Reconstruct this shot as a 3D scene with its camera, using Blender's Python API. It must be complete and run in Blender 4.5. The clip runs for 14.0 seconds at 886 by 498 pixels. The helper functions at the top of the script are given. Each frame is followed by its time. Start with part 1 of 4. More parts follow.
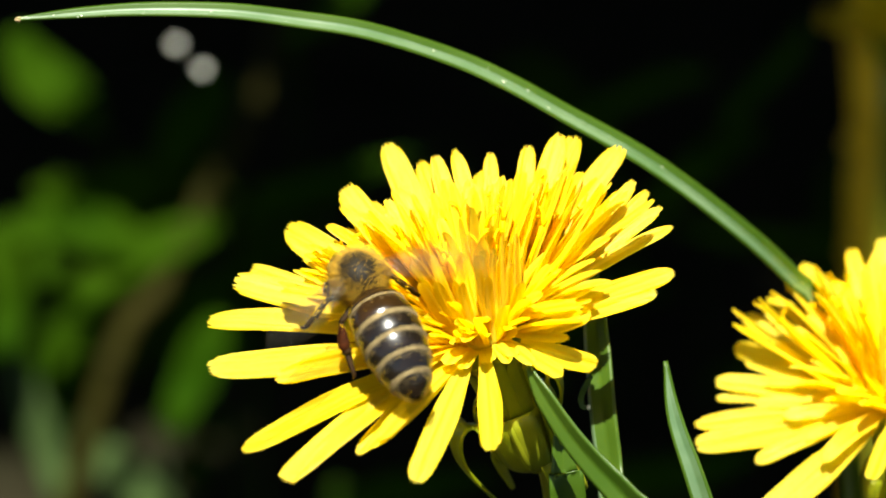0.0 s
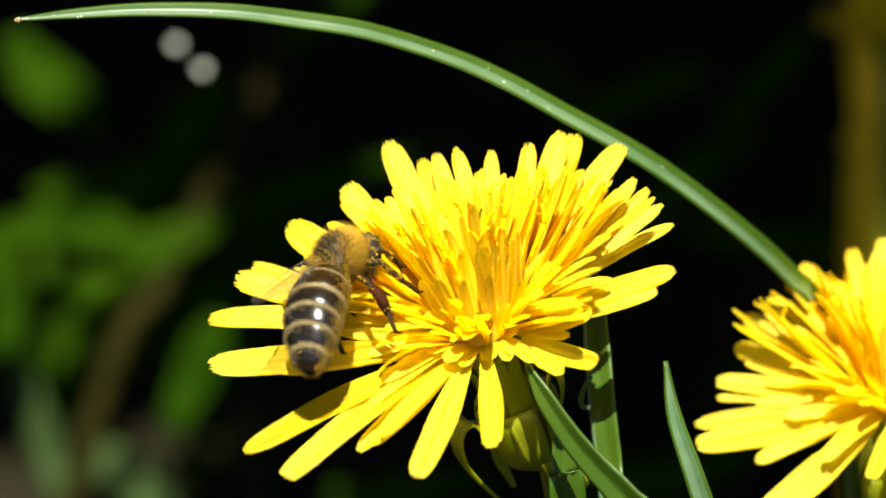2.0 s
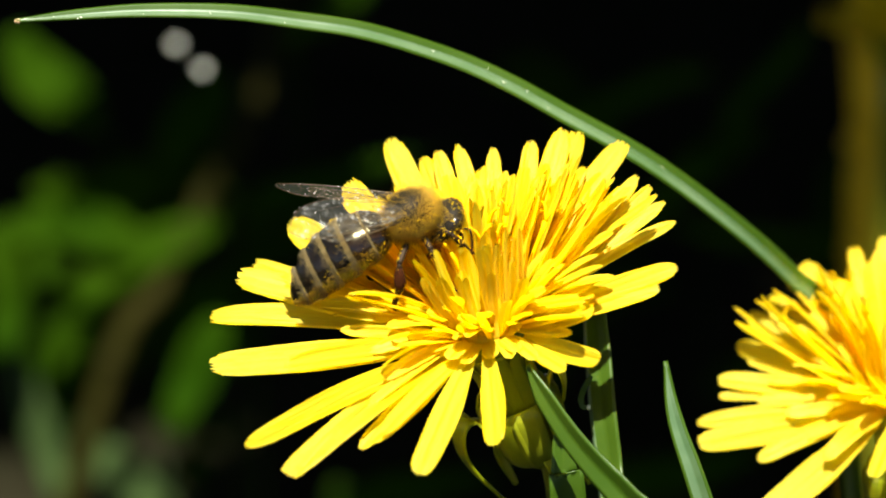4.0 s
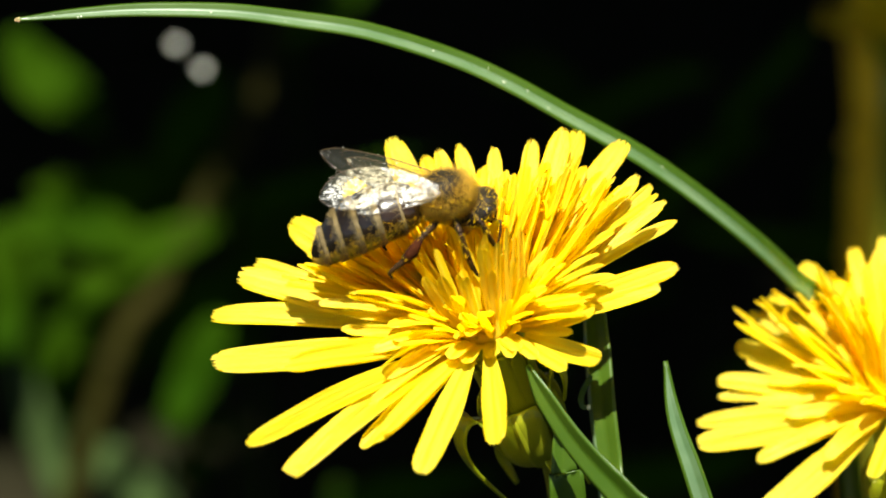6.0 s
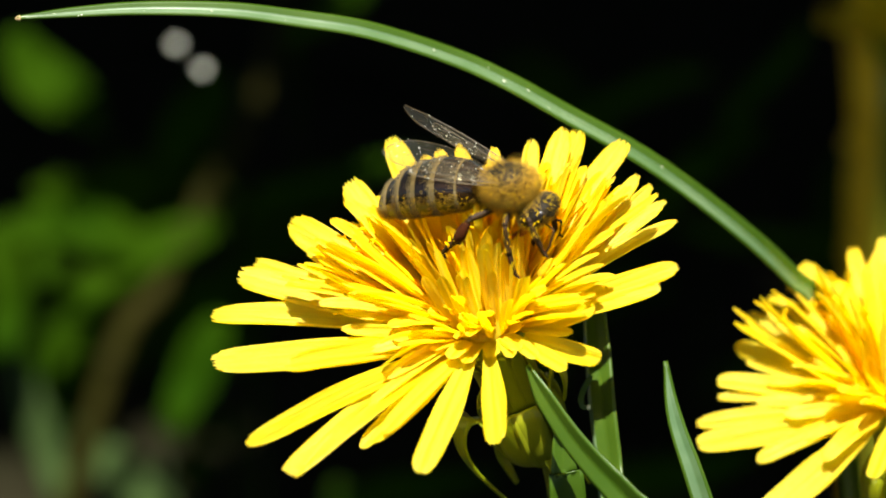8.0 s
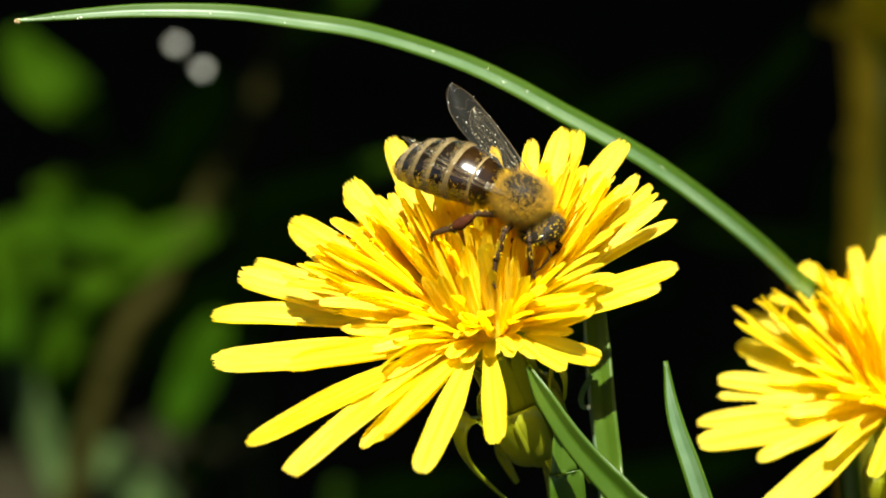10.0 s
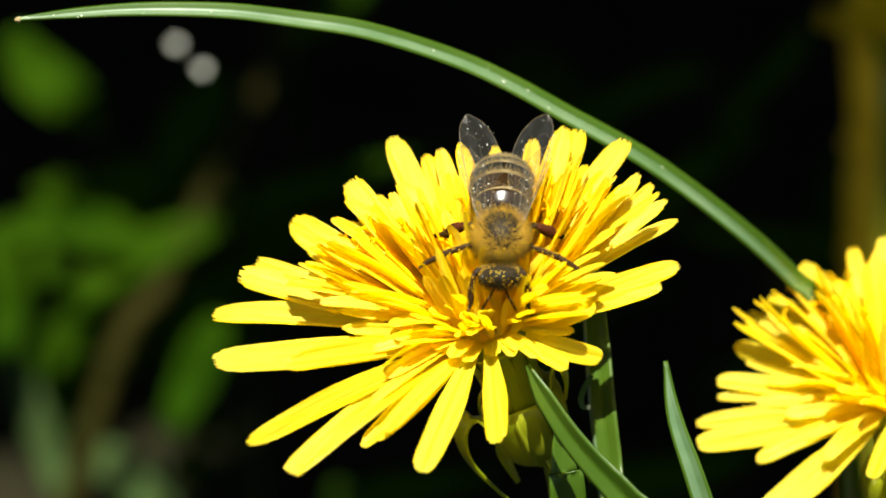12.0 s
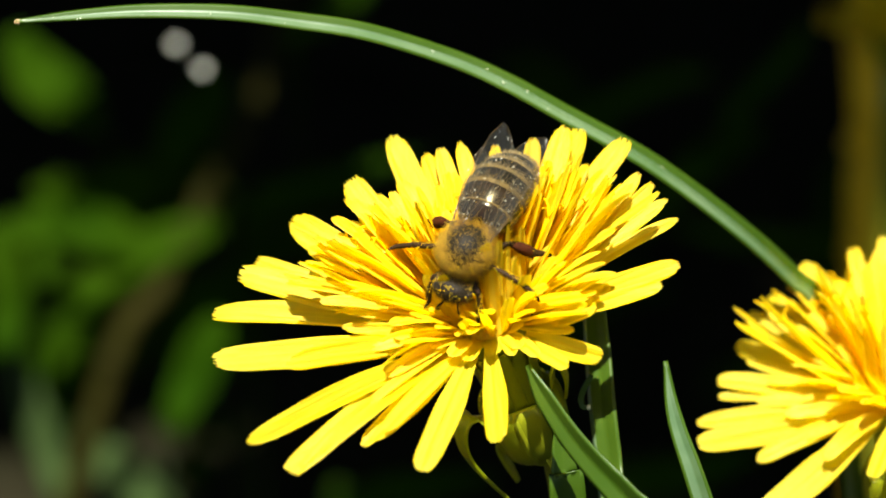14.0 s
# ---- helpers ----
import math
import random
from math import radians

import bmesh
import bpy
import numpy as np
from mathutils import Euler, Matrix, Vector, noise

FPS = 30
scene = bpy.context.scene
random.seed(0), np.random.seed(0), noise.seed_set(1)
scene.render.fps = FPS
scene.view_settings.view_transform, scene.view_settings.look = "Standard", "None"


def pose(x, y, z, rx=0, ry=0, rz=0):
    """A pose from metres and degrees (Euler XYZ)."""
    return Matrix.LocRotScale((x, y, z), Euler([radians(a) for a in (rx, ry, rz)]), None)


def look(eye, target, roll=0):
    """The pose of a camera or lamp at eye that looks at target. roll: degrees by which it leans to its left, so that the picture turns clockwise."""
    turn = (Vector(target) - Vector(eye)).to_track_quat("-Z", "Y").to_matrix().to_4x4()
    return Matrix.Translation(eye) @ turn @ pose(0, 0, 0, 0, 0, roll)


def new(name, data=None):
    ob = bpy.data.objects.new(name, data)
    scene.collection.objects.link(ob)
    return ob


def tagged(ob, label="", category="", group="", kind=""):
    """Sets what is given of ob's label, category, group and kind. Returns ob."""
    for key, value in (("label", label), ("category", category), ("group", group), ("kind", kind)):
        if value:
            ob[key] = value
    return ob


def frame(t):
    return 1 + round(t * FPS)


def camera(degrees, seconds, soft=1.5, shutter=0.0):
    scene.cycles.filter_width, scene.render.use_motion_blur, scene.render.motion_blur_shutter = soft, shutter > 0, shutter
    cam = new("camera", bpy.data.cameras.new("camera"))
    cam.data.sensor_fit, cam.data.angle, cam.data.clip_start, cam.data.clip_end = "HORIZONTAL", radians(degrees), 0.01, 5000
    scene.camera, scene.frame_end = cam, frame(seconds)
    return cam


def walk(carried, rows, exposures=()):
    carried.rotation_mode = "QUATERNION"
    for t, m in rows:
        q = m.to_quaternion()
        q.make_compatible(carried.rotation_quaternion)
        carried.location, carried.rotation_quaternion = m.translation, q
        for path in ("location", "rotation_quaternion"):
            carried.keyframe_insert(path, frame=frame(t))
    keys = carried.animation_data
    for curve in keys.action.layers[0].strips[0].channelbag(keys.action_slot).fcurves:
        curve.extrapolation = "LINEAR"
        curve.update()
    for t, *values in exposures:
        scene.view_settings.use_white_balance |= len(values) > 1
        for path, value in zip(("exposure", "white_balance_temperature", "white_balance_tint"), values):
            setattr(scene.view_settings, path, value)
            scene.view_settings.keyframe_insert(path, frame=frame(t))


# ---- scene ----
cam = camera(12.0, 14.0, soft=1.8, shutter=0.5)
EYE, AIM = (0.0, -0.27289, 0.22252), (0.0, 0.0, 0.1232)
cam.data.dof.use_dof = True
cam.data.dof.focus_distance = 0.2900
cam.data.dof.aperture_fstop = 27.0
walk(cam, [(0.0, look(EYE, AIM)), (14.0, look(EYE, AIM))], [(0.0, 1.86, 6700, 1), (0.5, 1.77, 6700, 1), (2.0, 1.70, 6700, 1), (6.0, 1.67, 6700, 1), (8.2, 1.68, 6700, 1),
      (10.3, 1.84, 6700, 1), (11.6, 1.84, 6700, 1), (11.9, 1.68, 6700, 1), (14.0, 1.67, 6700, 1)])

# ---- world, sun, exposure ----
SUN_FROM = Vector((-0.03, -0.52, 1.0)).normalized()
SUN_EL, SUN_AZ = math.asin(SUN_FROM.z), math.atan2(SUN_FROM.x, SUN_FROM.y)
world = bpy.data.worlds.new("sky")
scene.world = world
world.use_nodes = True
wn = world.node_tree.nodes
sky = wn.new("ShaderNodeTexSky")
sky.sky_type, sky.sun_disc, sky.sun_elevation, sky.sun_rotation = "NISHITA", False, SUN_EL, SUN_AZ
sky.air_density, sky.dust_density, sky.ozone_density = 0.45, 0.6, 0.6
wn["Background"].inputs["Strength"].default_value = 0.05
world.node_tree.links.new(sky.outputs["Color"], wn["Background"].inputs["Color"])
sun_lamp = bpy.data.lights.new("sun", "SUN")
sun_lamp.energy, sun_lamp.angle, sun_lamp.color = 5.0, radians(0.5), (1.0, 0.96, 0.90)
sun = new("sun", sun_lamp)
sun.matrix_world = look(SUN_FROM * 5, (0, 0, 0))

# ---- materials ----
MM = 0.00088  # the plan is drawn in units of 0.88 mm


def material(name):
    m = bpy.data.materials.new(name)
    m.use_nodes = True
    return m, m.node_tree.nodes, m.node_tree.links, m.node_tree.nodes["Principled BSDF"]


def noise_on(nodes, links, scale, stretch=(1, 1, 1), detail=4.0, coords="Object"):
    tc, mp, nz = nodes.new("ShaderNodeTexCoord"), nodes.new("ShaderNodeMapping"), nodes.new("ShaderNodeTexNoise")
    mp.inputs["Scale"].default_value = stretch
    nz.inputs["Scale"].default_value, nz.inputs["Detail"].default_value = scale, detail
    links.new(tc.outputs[coords], mp.inputs["Vector"])
    links.new(mp.outputs["Vector"], nz.inputs["Vector"])
    return nz


def ramp_on(nodes, links, source, stops):
    r = nodes.new("ShaderNodeValToRGB")
    while len(r.color_ramp.elements) < len(stops):
        r.color_ramp.elements.new(0.5)
    for e, (at, col) in zip(r.color_ramp.elements, stops):
        e.position, e.color = at, (*col, 1)
    links.new(source, r.inputs["Fac"])
    return r


def bump_on(nodes, links, source, bsdf, strength, distance):
    b = nodes.new("ShaderNodeBump")
    b.inputs["Strength"].default_value, b.inputs["Distance"].default_value = strength, distance
    links.new(source, b.inputs["Height"])
    links.new(b.outputs["Normal"], bsdf.inputs["Normal"])


def plain(name, stops, scale, stretch=(1, 1, 1), rough=0.5, spec=0.5, bump=0.3, depth=0.0001, through_light=0.0, glow_col=None, metal=0.0):
    """Two-scale noise colour with relief; through_light: the share of light that passes a thin leaf."""
    m, n, l, p = material(name)
    nz = noise_on(n, l, scale, stretch)
    fine = noise_on(n, l, scale * 6, stretch, 3.0)
    mix = n.new("ShaderNodeMath")
    mix.operation = "MULTIPLY_ADD"
    l.new(fine.outputs["Fac"], mix.inputs[0])
    mix.inputs[1].default_value = 0.35
    l.new(nz.outputs["Fac"], mix.inputs[2])
    info = n.new("ShaderNodeObjectInfo")
    mix2 = n.new("ShaderNodeMath")
    mix2.operation = "MULTIPLY_ADD"
    l.new(info.outputs["Random"], mix2.inputs[0])
    mix2.inputs[1].default_value = 0.16
    l.new(mix.outputs[0], mix2.inputs[2])
    r = ramp_on(n, l, mix2.outputs[0], stops)
    l.new(r.outputs["Color"], p.inputs["Base Color"])
    p.inputs["Roughness"].default_value, p.inputs["Specular IOR Level"].default_value = rough, spec
    p.inputs["Metallic"].default_value = metal
    if bump:
        bump_on(n, l, mix.outputs[0], p, bump, depth)
    if through_light:
        t, s = n.new("ShaderNodeBsdfTranslucent"), n.new("ShaderNodeMixShader")
        if glow_col:
            t.inputs["Color"].default_value = (*glow_col, 1)
        else:
            l.new(r.outputs["Color"], t.inputs["Color"])
        s.inputs["Fac"].default_value = through_light
        l.new(p.outputs[0], s.inputs[1])
        l.new(t.outputs[0], s.inputs[2])
        l.new(s.outputs[0], n["Material Output"].inputs["Surface"])
    return m


M_PETAL = plain("petal_yellow", [(0.61, (0.91, 0.53, 0.003)), (0.73, (0.97, 0.71, 0.012)), (0.92, (0.98, 0.78, 0.05))], 1.0, (70, 2600, 300),
                rough=0.5, spec=0.6, bump=1.0, depth=0.00018, through_light=0.68, glow_col=(1.0, 0.80, 0.012))
M_STYLE = plain("style_orange", [(0.4, (0.93, 0.55, 0.002)), (0.8, (0.96, 0.66, 0.004))], 3000, rough=0.7, spec=0.2, bump=0.6, depth=0.00005, through_light=0.5)
M_BRACT = plain("bract_green", [(0.40, (0.14, 0.175, 0.003)), (0.7, (0.23, 0.26, 0.006)), (0.95, (0.33, 0.34, 0.02))], 1.0, (500, 500, 160),
                rough=0.35, spec=0.45, through_light=0.45, glow_col=(0.38, 0.41, 0.008))
M_STEM = plain("stem_green", [(0.35, (0.10, 0.12, 0.006)), (0.8, (0.19, 0.20, 0.012))], 1.0, (700, 700, 60), rough=0.4, spec=0.4, through_light=0.3)
M_GRASS = plain("grass_green", [(0.3, (0.022, 0.062, 0.002)), (0.6, (0.038, 0.088, 0.004)), (0.9, (0.062, 0.115, 0.010))], 1.0, (60, 60, 60),
                rough=0.36, spec=0.4, bump=0.25, depth=0.0001, through_light=0.45)
M_GRASS_PALE = plain("grass_pale_face", [(0.3, (0.042, 0.085, 0.026)), (0.6, (0.062, 0.112, 0.042)), (0.9, (0.095, 0.145, 0.068))], 1.0, (160, 160, 160),
                     rough=0.3, spec=0.8, bump=0.3, depth=0.0001, through_light=0.15)
# pale colour of the thin lines that paint white gloss along the blades
M_GRASS_GLOSS_LINE = plain("grass_gloss_line", [(0.3, (0.16, 0.22, 0.10)), (0.8, (0.30, 0.36, 0.22))], 500, rough=0.3, spec=0.7, bump=0.2)
M_TIP = plain("dry_tip", [(0.3, (0.25, 0.14, 0.06)), (0.8, (0.38, 0.26, 0.13))], 900)
# both weed greens are darkened: half light and shade put into the colour
M_WEED_DIMMED = plain("weed_leaf", [(0.3, (0.006, 0.020, 0.0003)), (0.6, (0.0105, 0.031, 0.0005)), (0.95, (0.020, 0.045, 0.001))], 60, rough=0.8, spec=0.02, through_light=0.3)
M_WEED_PALE_DIMMED = plain("weed_leaf_pale_dimmed", [(0.3, (0.020, 0.038, 0.009)), (0.8, (0.036, 0.058, 0.017))], 60, rough=0.8, spec=0.05, through_light=0.2)
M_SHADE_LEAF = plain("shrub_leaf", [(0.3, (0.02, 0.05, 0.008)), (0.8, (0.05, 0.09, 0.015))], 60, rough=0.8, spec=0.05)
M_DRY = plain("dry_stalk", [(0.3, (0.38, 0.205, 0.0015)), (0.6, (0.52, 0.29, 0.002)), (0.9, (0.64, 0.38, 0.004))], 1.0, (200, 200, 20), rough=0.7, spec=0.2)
# darkened dry-stalk copy; the dimness among the weeds is in its colour
M_DRY_DIMMED = plain("dimmed_dry_stalk", [(0.3, (0.006, 0.006, 0.0008)), (0.6, (0.010, 0.0095, 0.0012)), (0.9, (0.017, 0.015, 0.002))], 1.0, (200, 200, 20), rough=0.8, spec=0.05)
M_BARK = plain("bark", [(0.3, (0.04, 0.03, 0.02)), (0.8, (0.12, 0.09, 0.06))], 1.0, (90, 90, 15), rough=0.9, spec=0.2, bump=0.8, depth=0.002)
# soil colour taken down to near black so it reads as deep shade
M_SOIL_DIMMED = plain("soil", [(0.3, (0.004, 0.004, 0.002)), (0.6, (0.008, 0.008, 0.004)), (0.95, (0.016, 0.014, 0.008))], 45, rough=0.95, spec=0.0, bump=1.0, depth=0.004)
M_DUST = plain("pale_dust", [(0.3, (0.55, 0.55, 0.40)), (0.9, (0.75, 0.74, 0.60))], 900, rough=0.7)
M_WHITE = plain("white_petal", [(0.3, (0.48, 0.49, 0.42)), (0.9, (0.66, 0.66, 0.58))], 300, rough=0.5)


# ---- mesh tools (lengths in plan units) ----
def part(name, data, mats, parent=None, label="", indices=None, smooth=True):
    """Links verts and faces (in plan units) as one mesh object under a thing or a part."""
    verts, faces = data
    me = bpy.data.meshes.new(name)
    me.from_pydata([(v[0] * MM, v[1] * MM, v[2] * MM) for v in verts], [], faces)
    for m in (mats if isinstance(mats, (list, tuple)) else [mats]):
        me.materials.append(m)
    if indices is not None:
        me.polygons.foreach_set("material_index", indices)
    if smooth:
        me.polygons.foreach_set("use_smooth", [True] * len(me.polygons))
    me.update()
    ob = new(name, me)
    ob.parent = parent
    if label:
        tagged(ob, label)
    return ob


def merge(*pieces):
    verts, faces = [], []
    for v, f in pieces:
        k = len(verts)
        verts += [tuple(p) for p in v]
        faces += [tuple(i + k for i in q) for q in f]
    return verts, faces


def spline(points, n):
    """n points along a Catmull-Rom curve through the points."""
    p = np.array(points, float)
    p = np.vstack([2 * p[0] - p[1], p, 2 * p[-1] - p[-2]])
    out = []
    for t in np.linspace(0, len(points) - 1, n):
        i = min(int(t), len(points) - 2)
        u = t - i
        a, b, c, d = p[i:i + 4]
        out.append(0.5 * (2 * b + (c - a) * u + (2 * a - 5 * b + 4 * c - d) * u * u + (3 * b - a - 3 * c + d) * u ** 3))
    return np.array(out)


def unit(v):
    return v / max(np.linalg.norm(v), 1e-9)


def tube(points, radii, sides=8, n=None, wobble=0.0):
    """A closed round rod along a curve."""
    pts = spline(points, n or 3 * len(points))
    rad = np.interp(np.linspace(0, 1, len(pts)), np.linspace(0, 1, len(radii)), radii)
    tang = np.gradient(pts, axis=0)
    ref = np.array([0.31, 0.17, 0.93]) if abs(unit(tang[0])[2]) < 0.8 else np.array([0.93, 0.2, 0.1])
    verts, faces = [], []
    for k, (c, r) in enumerate(zip(pts, rad)):
        t = unit(tang[k])
        a = unit(np.cross(t, ref))
        b = np.cross(t, a)
        for j in range(sides):
            g = 2 * math.pi * j / sides
            verts.append(c + r * (1 + wobble * math.sin(3 * g + 0.7 * k)) * (math.cos(g) * a + math.sin(g) * b))
    for k in range(len(pts) - 1):
        for j in range(sides):
            q, s = k * sides + j, k * sides + (j + 1) % sides
            faces.append((q, s, s + sides, q + sides))
    faces.append(tuple(range(sides))[::-1])
    faces.append(tuple(range(len(verts) - sides, len(verts))))
    return verts, faces


def sheet(rows, thick):
    """A closed thin slab over a grid of points; thickness along the local normal."""
    g = np.array(rows, float)
    nu, nv = g.shape[:2]
    du, dv = np.gradient(g, axis=0), np.gradient(g, axis=1)
    nor = np.cross(du, dv)
    nor /= np.maximum(np.linalg.norm(nor, axis=2, keepdims=True), 1e-9)
    under = g - nor * thick
    verts = list(g.reshape(-1, 3)) + list(under.reshape(-1, 3))
    k, faces = nu * nv, []
    for i in range(nu - 1):
        for j in range(nv - 1):
            a, b, c, d = i * nv + j, i * nv + j + 1, (i + 1) * nv + j + 1, (i + 1) * nv + j
            faces += [(a, d, c, b), (a + k, b + k, c + k, d + k)]
    ring = [j for j in range(nv)] + [i * nv + nv - 1 for i in range(1, nu)] + [(nu - 1) * nv + j for j in range(nv - 2, -1, -1)] + [i * nv for i in range(nu - 2, 0, -1)]
    for a, b in zip(ring, ring[1:] + ring[:1]):
        faces.append((a, b, b + k, a + k))
    return verts, faces


def blade(points, widths, facing, fold=0.25, thick=0.15, n=28, across=7, rib=0.0):
    """A grass blade or strap leaf along a curve; facing: the way its upper face looks; fold: depth of the keel per half width."""
    pts = spline(points, n)
    wid = np.interp(np.linspace(0, 1, n), np.linspace(0, 1, len(widths)), widths)
    tang = np.gradient(pts, axis=0)
    rows = []
    for k in range(n):
        t = unit(tang[k])
        s = unit(np.cross(t, np.array(facing, float)))
        up = np.cross(s, t)
        row = []
        for j in range(across):
            q = 2 * j / (across - 1) - 1
            lift = fold * abs(q) * wid[k] / 2 + (rib if j % 2 else 0)
            row.append(pts[k] + s * q * wid[k] / 2 + up * lift)
        rows.append(row)
    return sheet(rows, thick)


def ellipsoid(c, r, nu=16, nv=10):
    verts, faces = [], []
    for i in range(nv + 1):
        th = math.pi * i / nv
        for j in range(nu):
            ph = 2 * math.pi * j / nu
            verts.append((c[0] + r[0] * math.cos(th), c[1] + r[1] * math.sin(th) * math.cos(ph), c[2] + r[2] * math.sin(th) * math.sin(ph)))
    for i in range(nv):
        for j in range(nu):
            a, b = i * nu + j, i * nu + (j + 1) % nu
            faces.append((a, b, b + nu, a + nu))
    return verts, faces


# ---- ground ----
def ground():
    n, v, f = 60, [], []
    ticks = np.sign(np.linspace(-1, 1, n)) * np.abs(np.linspace(-1, 1, n)) ** 4 * 120000
    for y in ticks:
        for x in ticks:
            near = max(0.0, 1 - math.hypot(x, y - 400) / 3000)
            v.append((x, y, (noise.noise(Vector((x / 60, y / 60, 0))) * 6 - 6) * near))
    for i in range(n - 1):
        for j in range(n - 1):
            f.append((i * n + j, i * n + j + 1, (i + 1) * n + j + 1, (i + 1) * n + j))
    tagged(part("ground", (v, f), M_SOIL_DIMMED), "bare soil under the plants, with deep shade put into its colour", "ground", kind="structure")


ground()


# ---- dandelions ----
rng = random.Random(4)


def petal_mesh(length, width, bow=0.05, cup=0.18, twist=0.0, curl=0.0, teeth=0.35, r=rng):
    """A strap-shaped ray floret along +x: nearly parallel sides, fine grooves and a blunt tip cut into five teeth."""
    nu, nv, rows = 13, 11, []
    blunt, wave, phase = (r.uniform(0.45, 0.78) if width > 1.5 else r.uniform(0.30, 0.62)), r.uniform(-0.012, 0.012) * length, r.uniform(0, 6.28)
    side, groove, crease = r.uniform(-0.035, 0.035) * length, r.uniform(0.9, 1.7), r.choice((2, 3, 5, 7, 8))
    cuts = [r.choice((0.2, 0.6, 0.9, 1.0)) for _ in range(nv)]
    teeth = min(teeth, 0.032 * length)
    for i in range(nu):
        t = i / (nu - 1)
        t = t + 0.45 * t * (1 - t)
        w = width * (0.50 + 0.54 * min(1, t / 0.48) ** 1.1)
        if t > 0.62:
            w *= 1 - 0.16 * ((t - 0.62) / 0.38)
        if t > 0.86:
            w *= 1 - (1 - blunt) * ((t - 0.86) / 0.14) ** 1.8
        row = []
        for j in range(nv):
            q = 2 * j / (nv - 1) - 1
            y = q * w / 2 + side * 4 * t * (1 - t)
            z = bow * 4 * t * (1 - t) * length + cup * w * q * q * (1 - 0.5 * t) + groove * (0.12 if j % 2 else -0.10) * min(1, width / 2) * min(1, w / width) ** 2
            z += wave * math.sin(5.0 * t + phase) * t - (0.26 * min(1, width / 2) * min(1, w / width) ** 2 if j == crease else 0)
            z -= curl * length * max(0, t - 0.55) ** 2
            x = t * length
            if i == nu - 1:
                x -= teeth * (0.15 if j % 2 else 1.0) * cuts[j] + 0.30 * width * 0.3 * abs(q) ** 3
            a = twist * t
            row.append((x, y * math.cos(a) - z * math.sin(a), y * math.sin(a) + z * math.cos(a)))
        rows.append(row)
    flat = [p for row in rows for p in row]
    quads = [(i * nv + j, (i + 1) * nv + j, (i + 1) * nv + j + 1, i * nv + j + 1) for i in range(nu - 1) for j in range(nv - 1)]
    return flat, quads


def petal_pose(az, el, radius, height=0.0, roll=0.0):
    """Base on the receptacle at an azimuth, pointing outward at an elevation (degrees, plan units)."""
    a, e = radians(az), radians(el)
    d = Vector((math.cos(e) * math.cos(a), math.cos(e) * math.sin(a), math.sin(e)))
    n = Vector((-math.sin(e) * math.cos(a), -math.sin(e) * math.sin(a), math.cos(e)))
    s = n.cross(d)
    m = Matrix((d, s, n)).transposed().to_4x4() @ pose(0, 0, 0, roll, 0, 0)
    m.translation = Vector((radius * math.cos(a), radius * math.sin(a), height)) * MM
    return m


def style_mesh(length, r=rng):
    """A pollen-dusted style with two curled arms."""
    lean = r.uniform(-0.08, 0.08) * length
    shaft = tube([(0, 0, 0), (length * 0.5, lean * 0.4, 0), (length * 0.86, lean, 0.1)], [0.13, 0.16, 0.22], 6, 7, 0.12)
    tip = (length * 0.84, lean, 0.1)
    arms = [tube([tip, (length * 0.94, lean + s * 0.18, 0.2), (length, lean + s * 0.65, 0.1), (length * 0.985, lean + s * 0.95, -0.2)], [0.15, 0.12, 0.09, 0.05], 5, 6)
            for s in (-1, 1)]
    return merge(shaft, *arms)


def head_matrix(toward, leftward):
    return Matrix.Rotation(radians(-leftward), 4, "Y") @ Matrix.Rotation(radians(toward), 4, "X")


